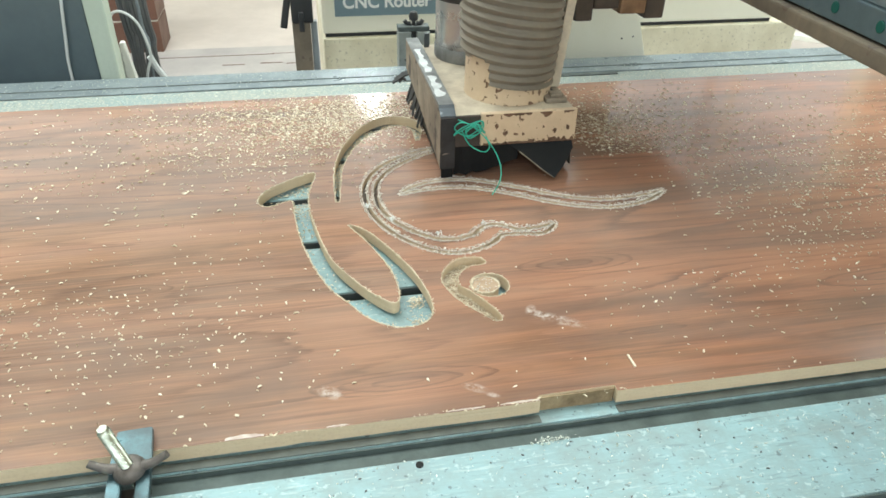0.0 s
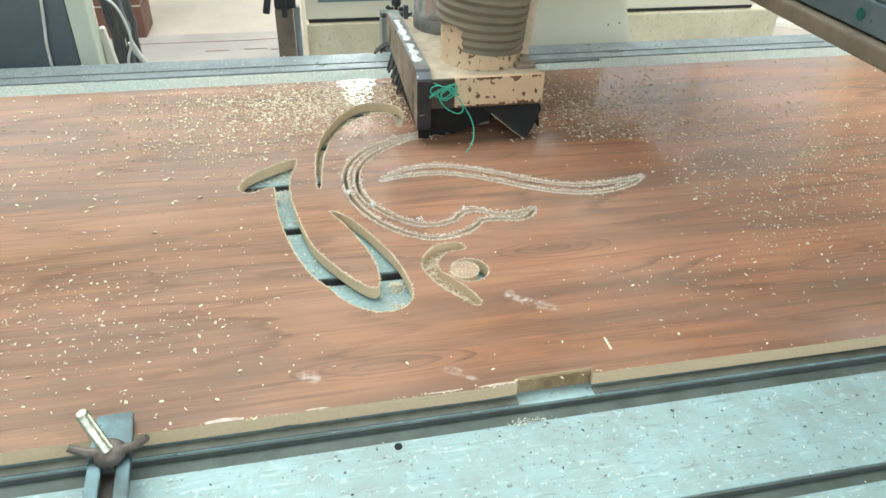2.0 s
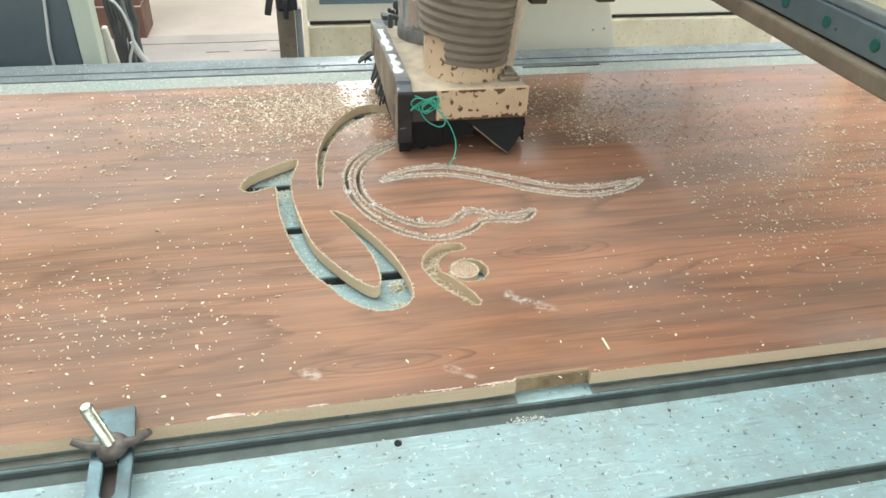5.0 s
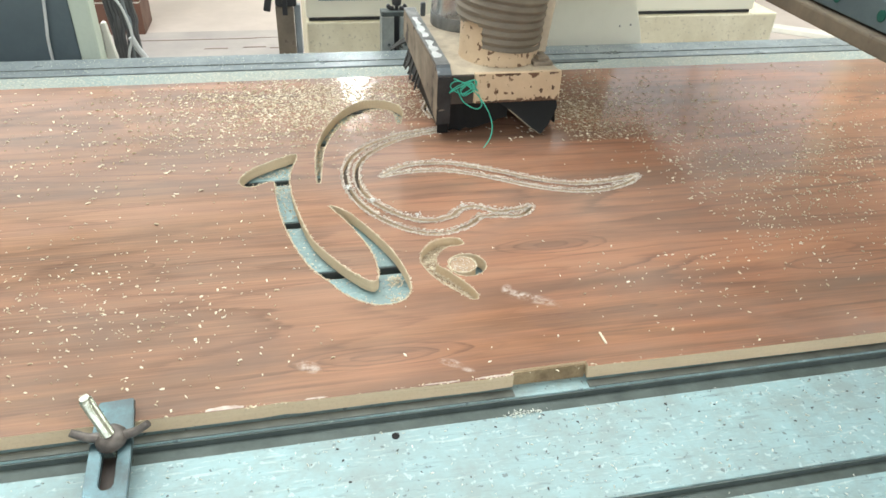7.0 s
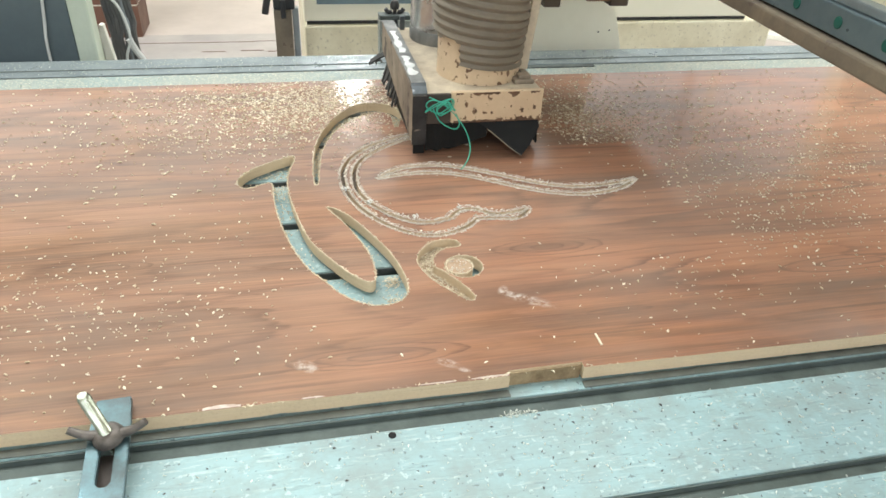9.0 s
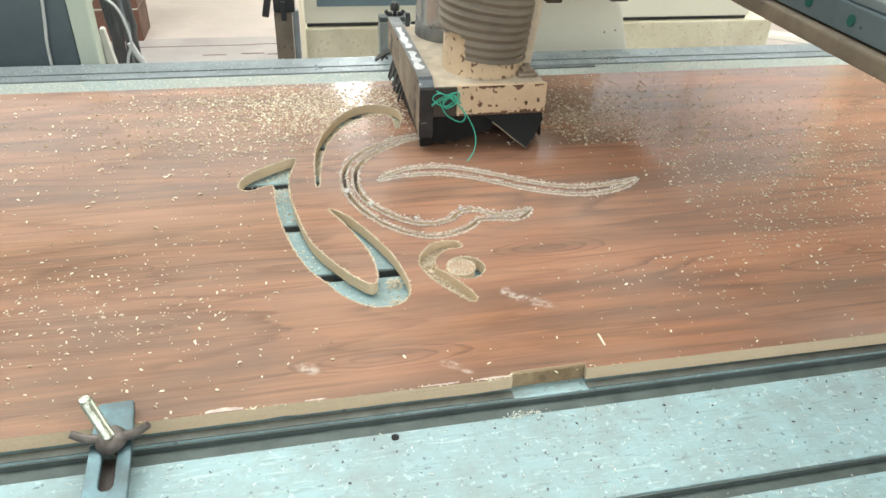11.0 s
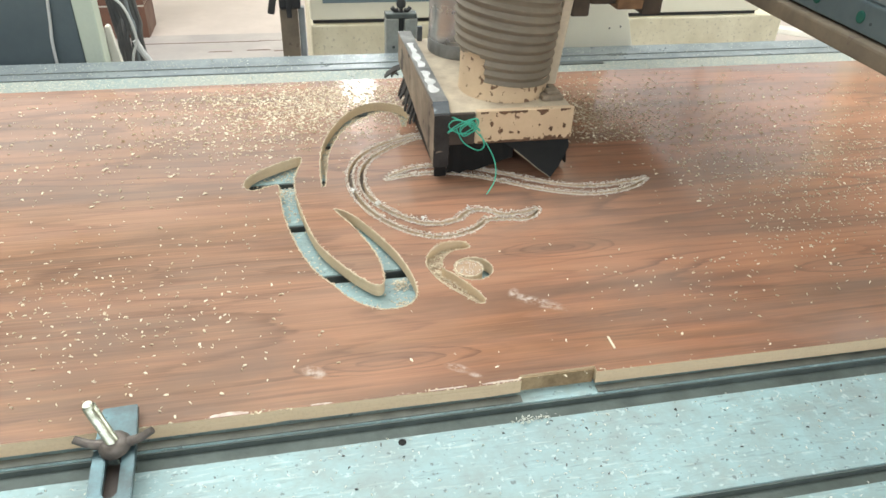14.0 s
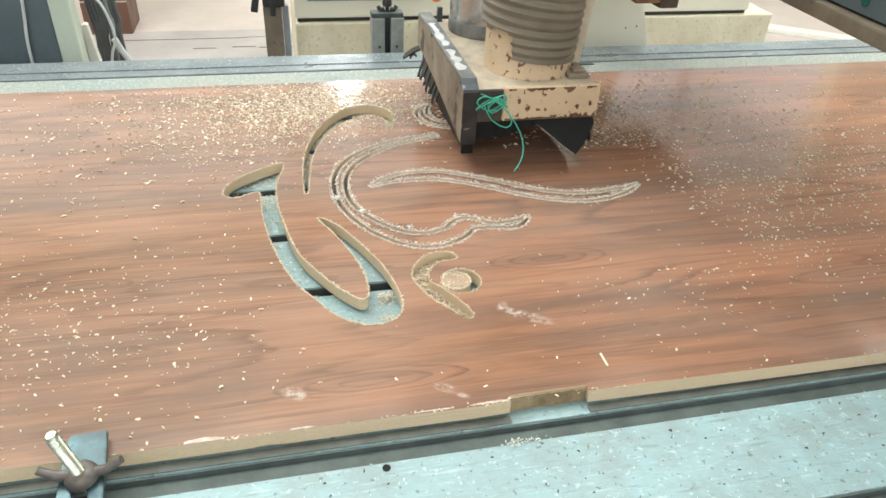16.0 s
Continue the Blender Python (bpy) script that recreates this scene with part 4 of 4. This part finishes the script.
for x, z, r in ((0.113, 0.895, 0.0034), (0.127, 0.886, 0.0028), (0.195, 0.885, 0.0042), (0.212, 0.888, 0.0040), (0.150, 0.882, 0.0026), (0.178, 0.891, 0.0018)):
    n = 9
    ring = [(x + r * rng.uniform(0.35, 1.0) * math.cos(2 * math.pi * k / n), z + r * rng.uniform(0.5, 1.3) * math.sin(2 * math.pi * k / n)) for k in range(n)]
    paint_loss(ring[:5], ring[:4:-1])
part("right_plate", box(0.2160, 0.2238, 0.4290, 0.727, 0.8685, 0.9026, 0.001), CREAM, head)
part("back_plate", box(0.0574, 0.2158, 0.7195, 0.727, 0.8685, 0.9026, 0.001), PLATE, head)
bm = bmesh.new()
side = [(0.4195, 0.8380), (0.4195, 0.9125), (0.4300, 0.9190), (0.727, 0.9230), (0.727, 0.8740), (0.60, 0.8640), (0.47, 0.8480)]
vs = [[bm.verts.new((x, y, z)) for y, z in side] for x in (0.0375, 0.0570)]
for k in range(len(side)):
    j = (k + 1) % len(side)
    bm.faces.new((vs[0][k], vs[0][j], vs[1][j], vs[1][k]))
bm.faces.new(vs[0])
bm.faces.new(vs[1])
bmesh.ops.bevel(bm, geom=list(bm.edges), offset=0.0016, segments=2, affect="EDGES")
side_plate = part("side_plate", bm, SIDE, head, "thick rusty steel side plate")
part("front_end", box(0.0372, 0.0573, 0.4172, 0.4193, 0.8390, 0.9105, 0.0008), ENDPLATE, side_plate, "dark front end")
slope = [(0.4180, 0.9112), (0.4180, 0.9142), (0.4290, 0.9206), (0.4316, 0.9246), (0.4316, 0.9231), (0.4300, 0.9192), (0.4196, 0.9128)]
bm = bmesh.new()
ends = [[bm.verts.new((x, y, z)) for y, z in slope] for x in (0.0371, 0.0574)]
for k in range(len(slope)):
    j = (k + 1) % len(slope)
    bm.faces.new((ends[0][k], ends[0][j], ends[1][j], ends[1][k]))
bm.faces.new(ends[0])
bm.faces.new(ends[1])
part("nose_cap", bm, STEEL_DARK, side_plate, "dark blue-grey nose of the upper edge")
cap = part("edge_cap", box(0.0372, 0.0574, 0.432, 0.727, 0.9232, 0.9246, 0.0004), CAPM, side_plate, "dark upper edge")
wear = [(0.0408 + rng.uniform(-0.002, 0.0025), 0.462 + 0.0088 * k) for k in range(24)]
wear += [(0.0525 + rng.uniform(-0.0045, 0.0015), 0.462 + 0.0088 * k) for k in range(23, -1, -1)]
slab("wear_mark", [[tuple(p) for p in spline(wear[:10] + wear[38:], 4, True)]], 0.92462, 0.9251, [WHITE_WEAR, WHITE_WEAR], side_plate, "bright worn metal")
slab("wear_mark", [[tuple(p) for p in spline(wear[11:24] + wear[24:37], 4, True)]], 0.92462, 0.9251, [WHITE_WEAR, WHITE_WEAR], side_plate, "bright worn metal")

collar_c = Vector((0.149, 0.505, 0))
collar = part("collar", lathe([(0.0612, 0.9122), (0.0604, 0.9150), (0.0600, 0.975), (0.0570, 0.976)], collar_c, 64), CREAM, head, "cream collar with chipped paint", True)
axis = [(0.148, 0.505, 0.936), (0.1475, 0.505, 0.99), (0.1495, 0.507, 1.05), (0.154, 0.512, 1.15), (0.168, 0.530, 1.30), (0.178, 0.56, 1.50)]
pts = [Vector(p) for p in spline(axis, 30)]
bm, rings, run = bmesh.new(), [], 0.0
SIDES = 56
for i, q in enumerate(pts):
    d = (pts[min(i + 1, len(pts) - 1)] - pts[max(i - 1, 0)]).normalized()
    d = (d + Vector((0.10, -0.02, 0))).normalized()
    run += (q - pts[i - 1]).length if i else 0
    side_v = Vector((1, 0, 0)) - d * d.x
    side_v.normalize()
    up_v = d.cross(side_v)
    grow = min(1.0, run / 0.07)
    ring = []
    for k in range(SIDES):
        a = 2 * math.pi * k / SIDES
        ridge = 0.0020 * math.cos(2 * math.pi * (run / 0.0118))
        r = 0.0626 + 0.0058 * grow + ridge
        ring.append(bm.verts.new(q + r * (math.cos(a) * side_v + math.sin(a) * up_v)))
    rings.append(ring)
for i, (a, b) in enumerate(zip(rings, rings[1:])):
    for k in range(SIDES):
        if not (i < 18 + 2 * math.sin(k) and 0.78 < 2 * k / SIDES < 1.27):
            bm.faces.new((a[k], a[(k + 1) % SIDES], b[(k + 1) % SIDES], b[k]))
bm.faces.new(rings[-1])
part("hose", bm, HOSE, head, "dusty grey-brown ribbed dust hose", True)

sc = Vector((0.133, 0.668, 0))
spindle = part("spindle", lathe([(0.0545, 0.9122), (0.0565, 0.914), (0.0565, 1.004)], sc, 64), SPINDLE, head, "scratched steel spindle body", True)
part("base_ring", lathe([(0.0572, 0.9124), (0.0578, 0.9135), (0.0578, 0.931), (0.0572, 0.9325)], sc, 64), CAPM, spindle, "dull grey base ring", True)
part("upper_clamp", lathe([(0.060, 1.003), (0.061, 1.006), (0.061, 1.60), (0.058, 1.602)], sc, 48), BLACK, spindle, "black clamp ring", True)
part("stud", box(0.066, 0.074, 0.712, 0.720, 0.9122, 0.935, 0.001), STEEL_DARK, head)
latch = part("latch", box(0.188, 0.2175, 0.446, 0.512, 0.9122, 0.9185, 0.0015), LATCH, head, "small steel latch")
part("latch_slot", box(0.1985, 0.2075, 0.472, 0.498, 0.9186, 0.9190), ENDPLATE, latch, "dark slot")
part("latch_pin", box(0.196, 0.213, 0.452, 0.466, 0.9187, 0.9235, 0.001), LATCH, latch)
part("guide_strip", box(0.2085, 0.2212, 0.492, 0.500, 0.9187, 1.30, 0.001, turn=Matrix.Translation((0.206, 0.504, 0.9187)) @ Matrix.Rotation(radians(5.5), 4, "Y") @ Matrix.Translation((-0.206, -0.504, -0.9187))), TOP, latch, "dusty tan upright strip beside the hose")
part("bracket", box(0.276, 0.303, 0.600, 0.640, 0.977, 1.20, 0.003), ARM, head, "dark brown bracket")
part("bracket_arm", box(0.196, 0.2758, 0.610, 0.632, 1.10, 1.13, 0.002), BLACK, head)
tool = part("cutter", lathe([(0.0015, 0.8195), (0.003, 0.822), (0.003, 0.86), (0.010, 0.862), (0.016, 0.88), (0.016, 0.9028)], sc, 20), STEEL_DARK, head, "router bit in its collet", True)


def ribbon(rows, width, thick, axis_v):
    """A strip hanging along rows of points."""
    bm = bmesh.new()
    w, prev = Vector(axis_v).normalized(), None
    pts_ = [Vector(p) for p in spline(rows, 4)]
    n = len(pts_)
    for i, q in enumerate(pts_):
        d = (pts_[min(i + 1, n - 1)] - pts_[max(i - 1, 0)]).normalized()
        nrm = d.cross(w).normalized() * thick / 2
        h = w * width / 2 * (1 - 0.45 * i / (n - 1))
        ring = [bm.verts.new(q + s * h + t * nrm) for s, t in ((-1, -1), (1, -1), (1, 1), (-1, 1))]
        if prev:
            for k in range(4):
                bm.faces.new((prev[k], prev[(k + 1) % 4], ring[(k + 1) % 4], ring[k]))
        else:
            bm.faces.new(ring)
        prev = ring
    bm.faces.new(prev)
    return bm


part("brush", box(0.0580, 0.2158, 0.7205, 0.7240, 0.8225, 0.8690), RUBBER, head, "black rear brush")
part("brush", box(0.2165, 0.2195, 0.4800, 0.7200, 0.8225, 0.8690), RUBBER, head, "black side brush")
part("brush", box(0.0450, 0.0480, 0.4300, 0.7200, 0.8225, 0.8600), RUBBER, head, "black side brush")
# front skirt: a short middle strip, a long strip at the side plate and a torn flap
bm = bmesh.new()
# foot reaches below the real rubber, standing in for the gap's shade
top, foot = 0.8790, [(0.0580, 0.8250), (0.066, 0.8262), (0.075, 0.8240), (0.084, 0.8275), (0.093, 0.8262), (0.102, 0.8290), (0.112, 0.8310), (0.122, 0.8345), (0.133, 0.8395), (0.148, 0.8420)]
rows = []
for k, (x, z) in enumerate(foot):
    bow = 0.4268 + 0.0016 * math.sin(k * 2.3)
    rows.append([bm.verts.new(p) for p in ((x, 0.4300, top), (x, bow, z), (x, bow + 0.0022, z), (x, 0.4322, top))])
for a, b in zip(rows, rows[1:]):
    for k in range(4):
        bm.faces.new((a[k], a[(k + 1) % 4], b[(k + 1) % 4], b[k]))
bm.faces.new(rows[0])
bm.faces.new(rows[-1])
skirt = part("skirt", bm, RUBBER, head, "black rubber strip skirt, its ragged foot lengthened over the shaded gap")
bm = bmesh.new()
shape = [(0.128, 0.4285, 0.8680), (0.2235, 0.4285, 0.8680), (0.2245, 0.4230, 0.8560), (0.2080, 0.4090, 0.8340), (0.1945, 0.4010, 0.8222), (0.1780, 0.4080, 0.8330), (0.1480, 0.4220, 0.8560)]
lo = [bm.verts.new(p) for p in shape]
hi = [bm.verts.new((p[0], p[1] + 0.0025, p[2] + 0.0012)) for p in shape]
bm.faces.new(lo)
bm.faces.new(hi[::-1])
for k in range(len(shape)):
    j = (k + 1) % len(shape)
    bm.faces.new((lo[k], lo[j], hi[j], hi[k]))
flap = part("torn_flap", bm, RUBBER, head, "torn black rubber flap")
part("frayed_edge", ribbon([(0.1475, 0.4208, 0.8562), (0.1630, 0.4140, 0.8448), (0.1780, 0.4068, 0.8334), (0.1940, 0.4000, 0.8232)], 0.0022, 0.0010, (1, 0, 0)), LATCH, flap, "pale frayed edge")
part("side_flap", ribbon([(0.2215, 0.455, 0.868), (0.2245, 0.452, 0.846), (0.2270, 0.448, 0.826)], 0.05, 0.0022, (0, 1, 0)), RUBBER, head)
part("foot_strip", box(0.0400, 0.0560, 0.4215, 0.4262, 0.8235, 0.8417, 0.001), RUBBER, head)
for k in range(9):
    y = 0.575 + 0.0150 * k + rng.uniform(-0.004, 0.004)
    end = 0.8215 + rng.uniform(0, 0.012)
    out = rng.uniform(-0.004, 0.010)
    part("bristle", ribbon([(0.0440, y, 0.866), (0.0400 - out * 0.4, y + rng.uniform(-0.004, 0.004), 0.846), (0.0385 - out, y + rng.uniform(-0.010, 0.010), end + 0.006)], rng.uniform(0.009, 0.016), 0.0022, (0, 1, 0)), BRISTLE, head)
for k in range(7):
    a = rng.uniform(-0.6, 0.6)
    part("tuft", ribbon([(0.042, 0.728, 0.866), (0.030, 0.736 + 0.006 * a, 0.858), (0.016 + 0.004 * k, 0.744 + 0.014 * a, 0.846 + 0.003 * (k % 3))], 0.012, 0.0022, (0, 1, 0.3)), BRISTLE, head)

# the green twine
knot = []
for k in range(21):
    a = k * 1.35
    knot.append((0.0775 + 0.0155 * math.cos(a) + 0.008 * math.sin(0.7 * k), 0.4165 - 0.002 * (k % 3), 0.8955 + 0.0095 * math.sin(1.17 * a) - 0.003 * math.cos(0.5 * k)))
twine = part("twine", tube(knot, 0.0008, 6, 5), STRING, head, "tangled green twine", True)
part("twine_loop", tube([(0.066, 0.4175, 0.892), (0.076, 0.414, 0.874), (0.094, 0.411, 0.864), (0.103, 0.413, 0.869), (0.098, 0.4165, 0.884)], 0.0009, 6, 8), STRING, twine, "", True)
part("twine_tail", tube([(0.060, 0.4170, 0.909), (0.078, 0.4150, 0.900), (0.098, 0.4100, 0.882), (0.111, 0.4020, 0.862), (0.115, 0.392, 0.845), (0.110, 0.380, 0.832), (0.098, 0.368, 0.8225)], 0.0008, 6, 10), STRING, twine, "", True)

# ---- behind the table ----
press = thing("cream_machine", (0.55, 1.65, 0.0), "cream painted machine cabinet with a blue sign, behind the table", "machine")
body = part("lower_body", box(-0.127, 1.228, 1.40, 1.95, 0.0, 0.729, 0.006), MACHINE, press, "cream lower cabinet, stained")
part("seam", box(-0.120, 1.14, 1.412, 1.94, 0.7292, 0.7388), BLACK, press, "dark shadow gap")
upper = part("upper_body", box(-0.127, 1.145, 1.402, 1.95, 0.739, 0.93, 0.006), MACHINE_W, press, "cream upper cabinet")
plate = part("sign_plate", box(-0.094, 0.195, 1.3975, 1.4016, 0.783, 0.905, 0.0008), SIGN, upper, "blue-grey sign plate")
txt = bpy.data.curves.new("sign_text", "FONT")
txt.body, txt.size, txt.extrude, txt.offset = "CNC Router", 0.0435, 0.0006, 0.0011
tmp = new("sign_text", txt)
me = bpy.data.meshes.new_from_object(tmp.evaluated_get(bpy.context.evaluated_depsgraph_get()))
bpy.data.objects.remove(tmp)
wide = max(v.co.x for v in me.vertices) - min(v.co.x for v in me.vertices)
me.transform(Matrix.Translation(Vector((-0.074, 1.3968, 0.8035))) @ Matrix.Rotation(radians(90), 4, "X") @ Matrix.Diagonal((0.225 / wide, 1, 1, 1)))
me.transform(Matrix.Translation(-origin(plate)))
me.materials.clear()
me.materials.append(LETTER)
ob = new("sign_text", me)
ob.parent = plate
for k in range(7):
    x = 0.80 + 0.047 * k
    part("sign_bar", box(x, x + 0.030, 1.3995, 1.4018, 0.803, 0.855, 0.0005), BAR, upper, "dark lettering bar")
for x, z in ((0.232, 0.793), (1.122, 0.786)):
    m = Matrix.Translation((x, 1.4018, z)) @ Matrix.Rotation(radians(90), 4, "X")
    part("orange_spot", lathe([(0.017, 0.0), (0.017, 0.0012), (0.0165, 0.0018)], sides=24, m=m), ORANGE, upper, "orange round sticker")

stop = thing("end_stop", (0.047, 1.02, 0.745), "grey steel bracket with a black knob on the table's far rail", "bracket")
bm = box(0.014, 0.040, 1.004, 1.036, 0.745, 0.852, 0.002)
part("bracket", bm, STOPM, stop, "grey steel upright")
part("bracket", box(0.052, 0.079, 1.004, 1.036, 0.745, 0.852, 0.002), STOPM, stop, "grey steel upright")
part("channel", box(0.0402, 0.0518, 1.018, 1.034, 0.745, 0.850), BLACK, stop, "black channel")
part("cross_piece", box(0.014, 0.078, 1.006, 1.034, 0.8522, 0.862, 0.002), SLOT, stop)
part("knob", lathe([(0.004, 0.8622), (0.004, 0.870), (0.009, 0.873), (0.010, 0.880), (0.007, 0.888), (0.003, 0.890)], (0.047, 1.02, 0), 20), BLACK, stop, "black round knob", True)
for s in (-1, 1):
    part("knob_wing", tube([(0.047 + s * 0.006, 1.02, 0.866), (0.047 + s * 0.014, 1.02, 0.866), (0.047 + s * 0.019, 1.02, 0.872)], 0.0042, 8, 4), BLACK, stop, "", True)
for x in (0.029, 0.064):
    m = Matrix.Translation((x, 1.0038, 0.795)) @ Matrix.Rotation(radians(90), 4, "X")
    part("screw", lathe([(0.003, 0.0), (0.003, 0.001)], sides=10, m=m), SLOT, stop)

cabinet = thing("control_cabinet", (-0.95, 1.35, 0.0), "dark blue-grey control cabinet with a pale green frame", "cabinet")
part("door", box(-1.45, -0.596, 1.100, 1.135, 0.05, 0.955, 0.003), PANEL, cabinet, "dark blue-grey door panel")
part("frame_post", box(-0.594, -0.556, 1.092, 1.140, 0.0, 0.97, 0.004), PALE, cabinet, "pale green frame post")
part("side_sheet", box(-0.592, -0.566, 1.1402, 1.178, 0.0, 0.965, 0.003), SHEET, cabinet)
board_w = thing("leaning_board", (-0.53, 1.19, 0.0), "off-white sheet panel leaning beside the cabinet", "panel")
for x0, x1, top in ((-0.588, -0.566, 0.868), (-0.5655, -0.546, 0.80)):
    bm = bmesh.new()
    ring = [[bm.verts.new((x, y, z)) for x, z in ((x0, 0.0), (x1, 0.0), (x1, 0.72), (x1 - 0.010, top), (x0, top))] for y in (1.18, 1.20)]
    for k in range(5):
        bm.faces.new((ring[0][k], ring[0][(k + 1) % 5], ring[1][(k + 1) % 5], ring[1][k]))
    bm.faces.new(ring[0])
    bm.faces.new(ring[1])
    bmesh.ops.bevel(bm, geom=list(bm.edges), offset=0.0015, segments=2, affect="EDGES")
    part("panel_sheet", bm, SHEET, board_w)
crate = thing("brown_cabinet", (-0.89, 3.85, 0.0), "dark brown cabinet standing on the floor", "cabinet")
part("lower_box", box(-1.19, -0.955, 3.72, 4.0, 0.0, 0.172, 0.004), BROWN, crate)
part("upper_box", box(-1.19, -0.955, 3.72, 4.0, 0.180, 0.95, 0.004), BROWN, crate)
part("trim_line", box(-1.185, -0.960, 3.725, 3.99, 0.1722, 0.1798), SHEET, crate, "pale joint line")


def cable(name, pts_, r, mt, label):
    ob = part(name, tube(pts_, r, 8, 8), mt, None, "", True)
    return tagged(ob, label, "cable")


cable("white_cable", [(-0.622, 1.110, 0.960), (-0.627, 1.092, 0.93), (-0.640, 1.091, 0.84), (-0.648, 1.091, 0.77), (-0.649, 1.093, 0.60), (-0.649, 1.094, 0.0)], 0.003, CABLE, "thin white cable hanging down the cabinet door")
cable("grey_cable", [(-0.572, 1.17, 0.835), (-0.565, 1.17, 0.862), (-0.545, 1.17, 0.868), (-0.521, 1.17, 0.850), (-0.508, 1.17, 0.815), (-0.504, 1.17, 0.772), (-0.520, 1.17, 0.723), (-0.530, 1.17, 0.60), (-0.53, 1.17, 0.0)], 0.0030, CABLE, "grey cable looping down to the floor")
cable("white_hose", [(-0.523, 1.25, 0.748), (-0.513, 1.25, 0.722), (-0.498, 1.25, 0.690), (-0.485, 1.25, 0.62), (-0.47, 1.25, 0.0)], 0.0075, CABLE, "white hose end running to the floor")
for k in range(8):
    x = -0.574 + 0.0075 * k
    low = 0.735 + 0.012 * (k % 3)
    cable("dark_cable", [(x - 0.002, 1.30 + 0.012 * (k % 2), 0.95), (x + 0.002 * (k % 3), 1.29, 0.87), (x + 0.005, 1.285, 0.81), (x + 0.009, 1.285, low + 0.03), (x + 0.012 - 0.002 * (k % 4), 1.28, low), (x + 0.006, 1.285, 0.62), (x, 1.29, 0.0)], 0.0056, FRAME if k == 5 else CABLE_D, "dark cable hanging behind the cabinet")
post = thing("floor_stand", (-0.17, 1.30, 0.0), "grey-brown steel stand with a dark clamp on top", "stand")
part("pole", box(-0.200, -0.158, 1.285, 1.315, 0.0, 0.80, 0.003), RAILTAN, post, "grey-brown post")
part("pole", box(-0.157, -0.142, 1.300, 1.320, 0.0, 0.80, 0.002), FRAME, post, "thin grey post")
part("clamp_head", box(-0.200, -0.150, 1.275, 1.325, 0.802, 0.95, 0.006), BLACK, post, "black clamp head")
part("jaw", box(-0.222, -0.206, 1.280, 1.300, 0.790, 0.86, 0.003, turn=Matrix.Translation((-0.214, 1.29, 0.82)) @ Matrix.Rotation(radians(12), 4, "Y") @ Matrix.Translation((0.214, -1.29, -0.82))), BLACK, post)
part("jaw", box(-0.184, -0.172, 1.265, 1.274, 0.785, 0.83, 0.003), BLACK, post)
mat_f = part("floor_sheet", box(-1.6, 0.2, 2.6, 3.75, 0.0005, 0.004), worn("grey_mat", (0.40, 0.37, 0.36), (0.30, 0.28, 0.28), 0.5, 0, 2.2, 40))
tagged(mat_f, "worn grey sheet lying on the floor", "mat")
for x0, x1, y, w in ((-1.0, -0.35, 3.602, 0.008), (-0.36, 0.05, 3.612, 0.006), (-0.42, -0.30, 3.45, 0.012), (-0.62, -0.50, 3.44, 0.010), (-0.28, 0.0, 3.43, 0.012)):
    part("worn_line", box(x0, x1, y - w / 2, y + w / 2, 0.0042, 0.0050), BROWN, mat_f, "dark worn line")
strip = part("floor_strip", box(2.55, 3.35, 3.40, 3.50, 0.001, 0.03, 0.002, turn=Matrix.Translation((2.95, 3.45, 0)) @ Matrix.Rotation(radians(-35), 4, "Z") @ Matrix.Translation((-2.95, -3.45, 0))), SHEET)
tagged(strip, "white board lying on the floor", "board")


# ---- what moves ----
def motions():
    home = Vector((0.13, 0.57, 0.822))
    walk(head, [(t, pose(home.x + x, home.y + y, home.z + z)) for t, x, y, z in HEAD_ROWS])
    walk(skirt, [(t, pose(0, 0, up)) for t, up in ((0.0, 0.0), (14.5, 0.0), (15.0, 0.020), (15.5, 0.020), (16.0, 0.016))])
    walk(carriage, [(t, pose(0.30 + x, 0.62 + y, 0.98)) for t, x, y, z in HEAD_ROWS])
    walk(gantry, [(t, pose(0.44 + x, 0.36, 0.75)) for t, x, y, z in HEAD_ROWS])


motions()
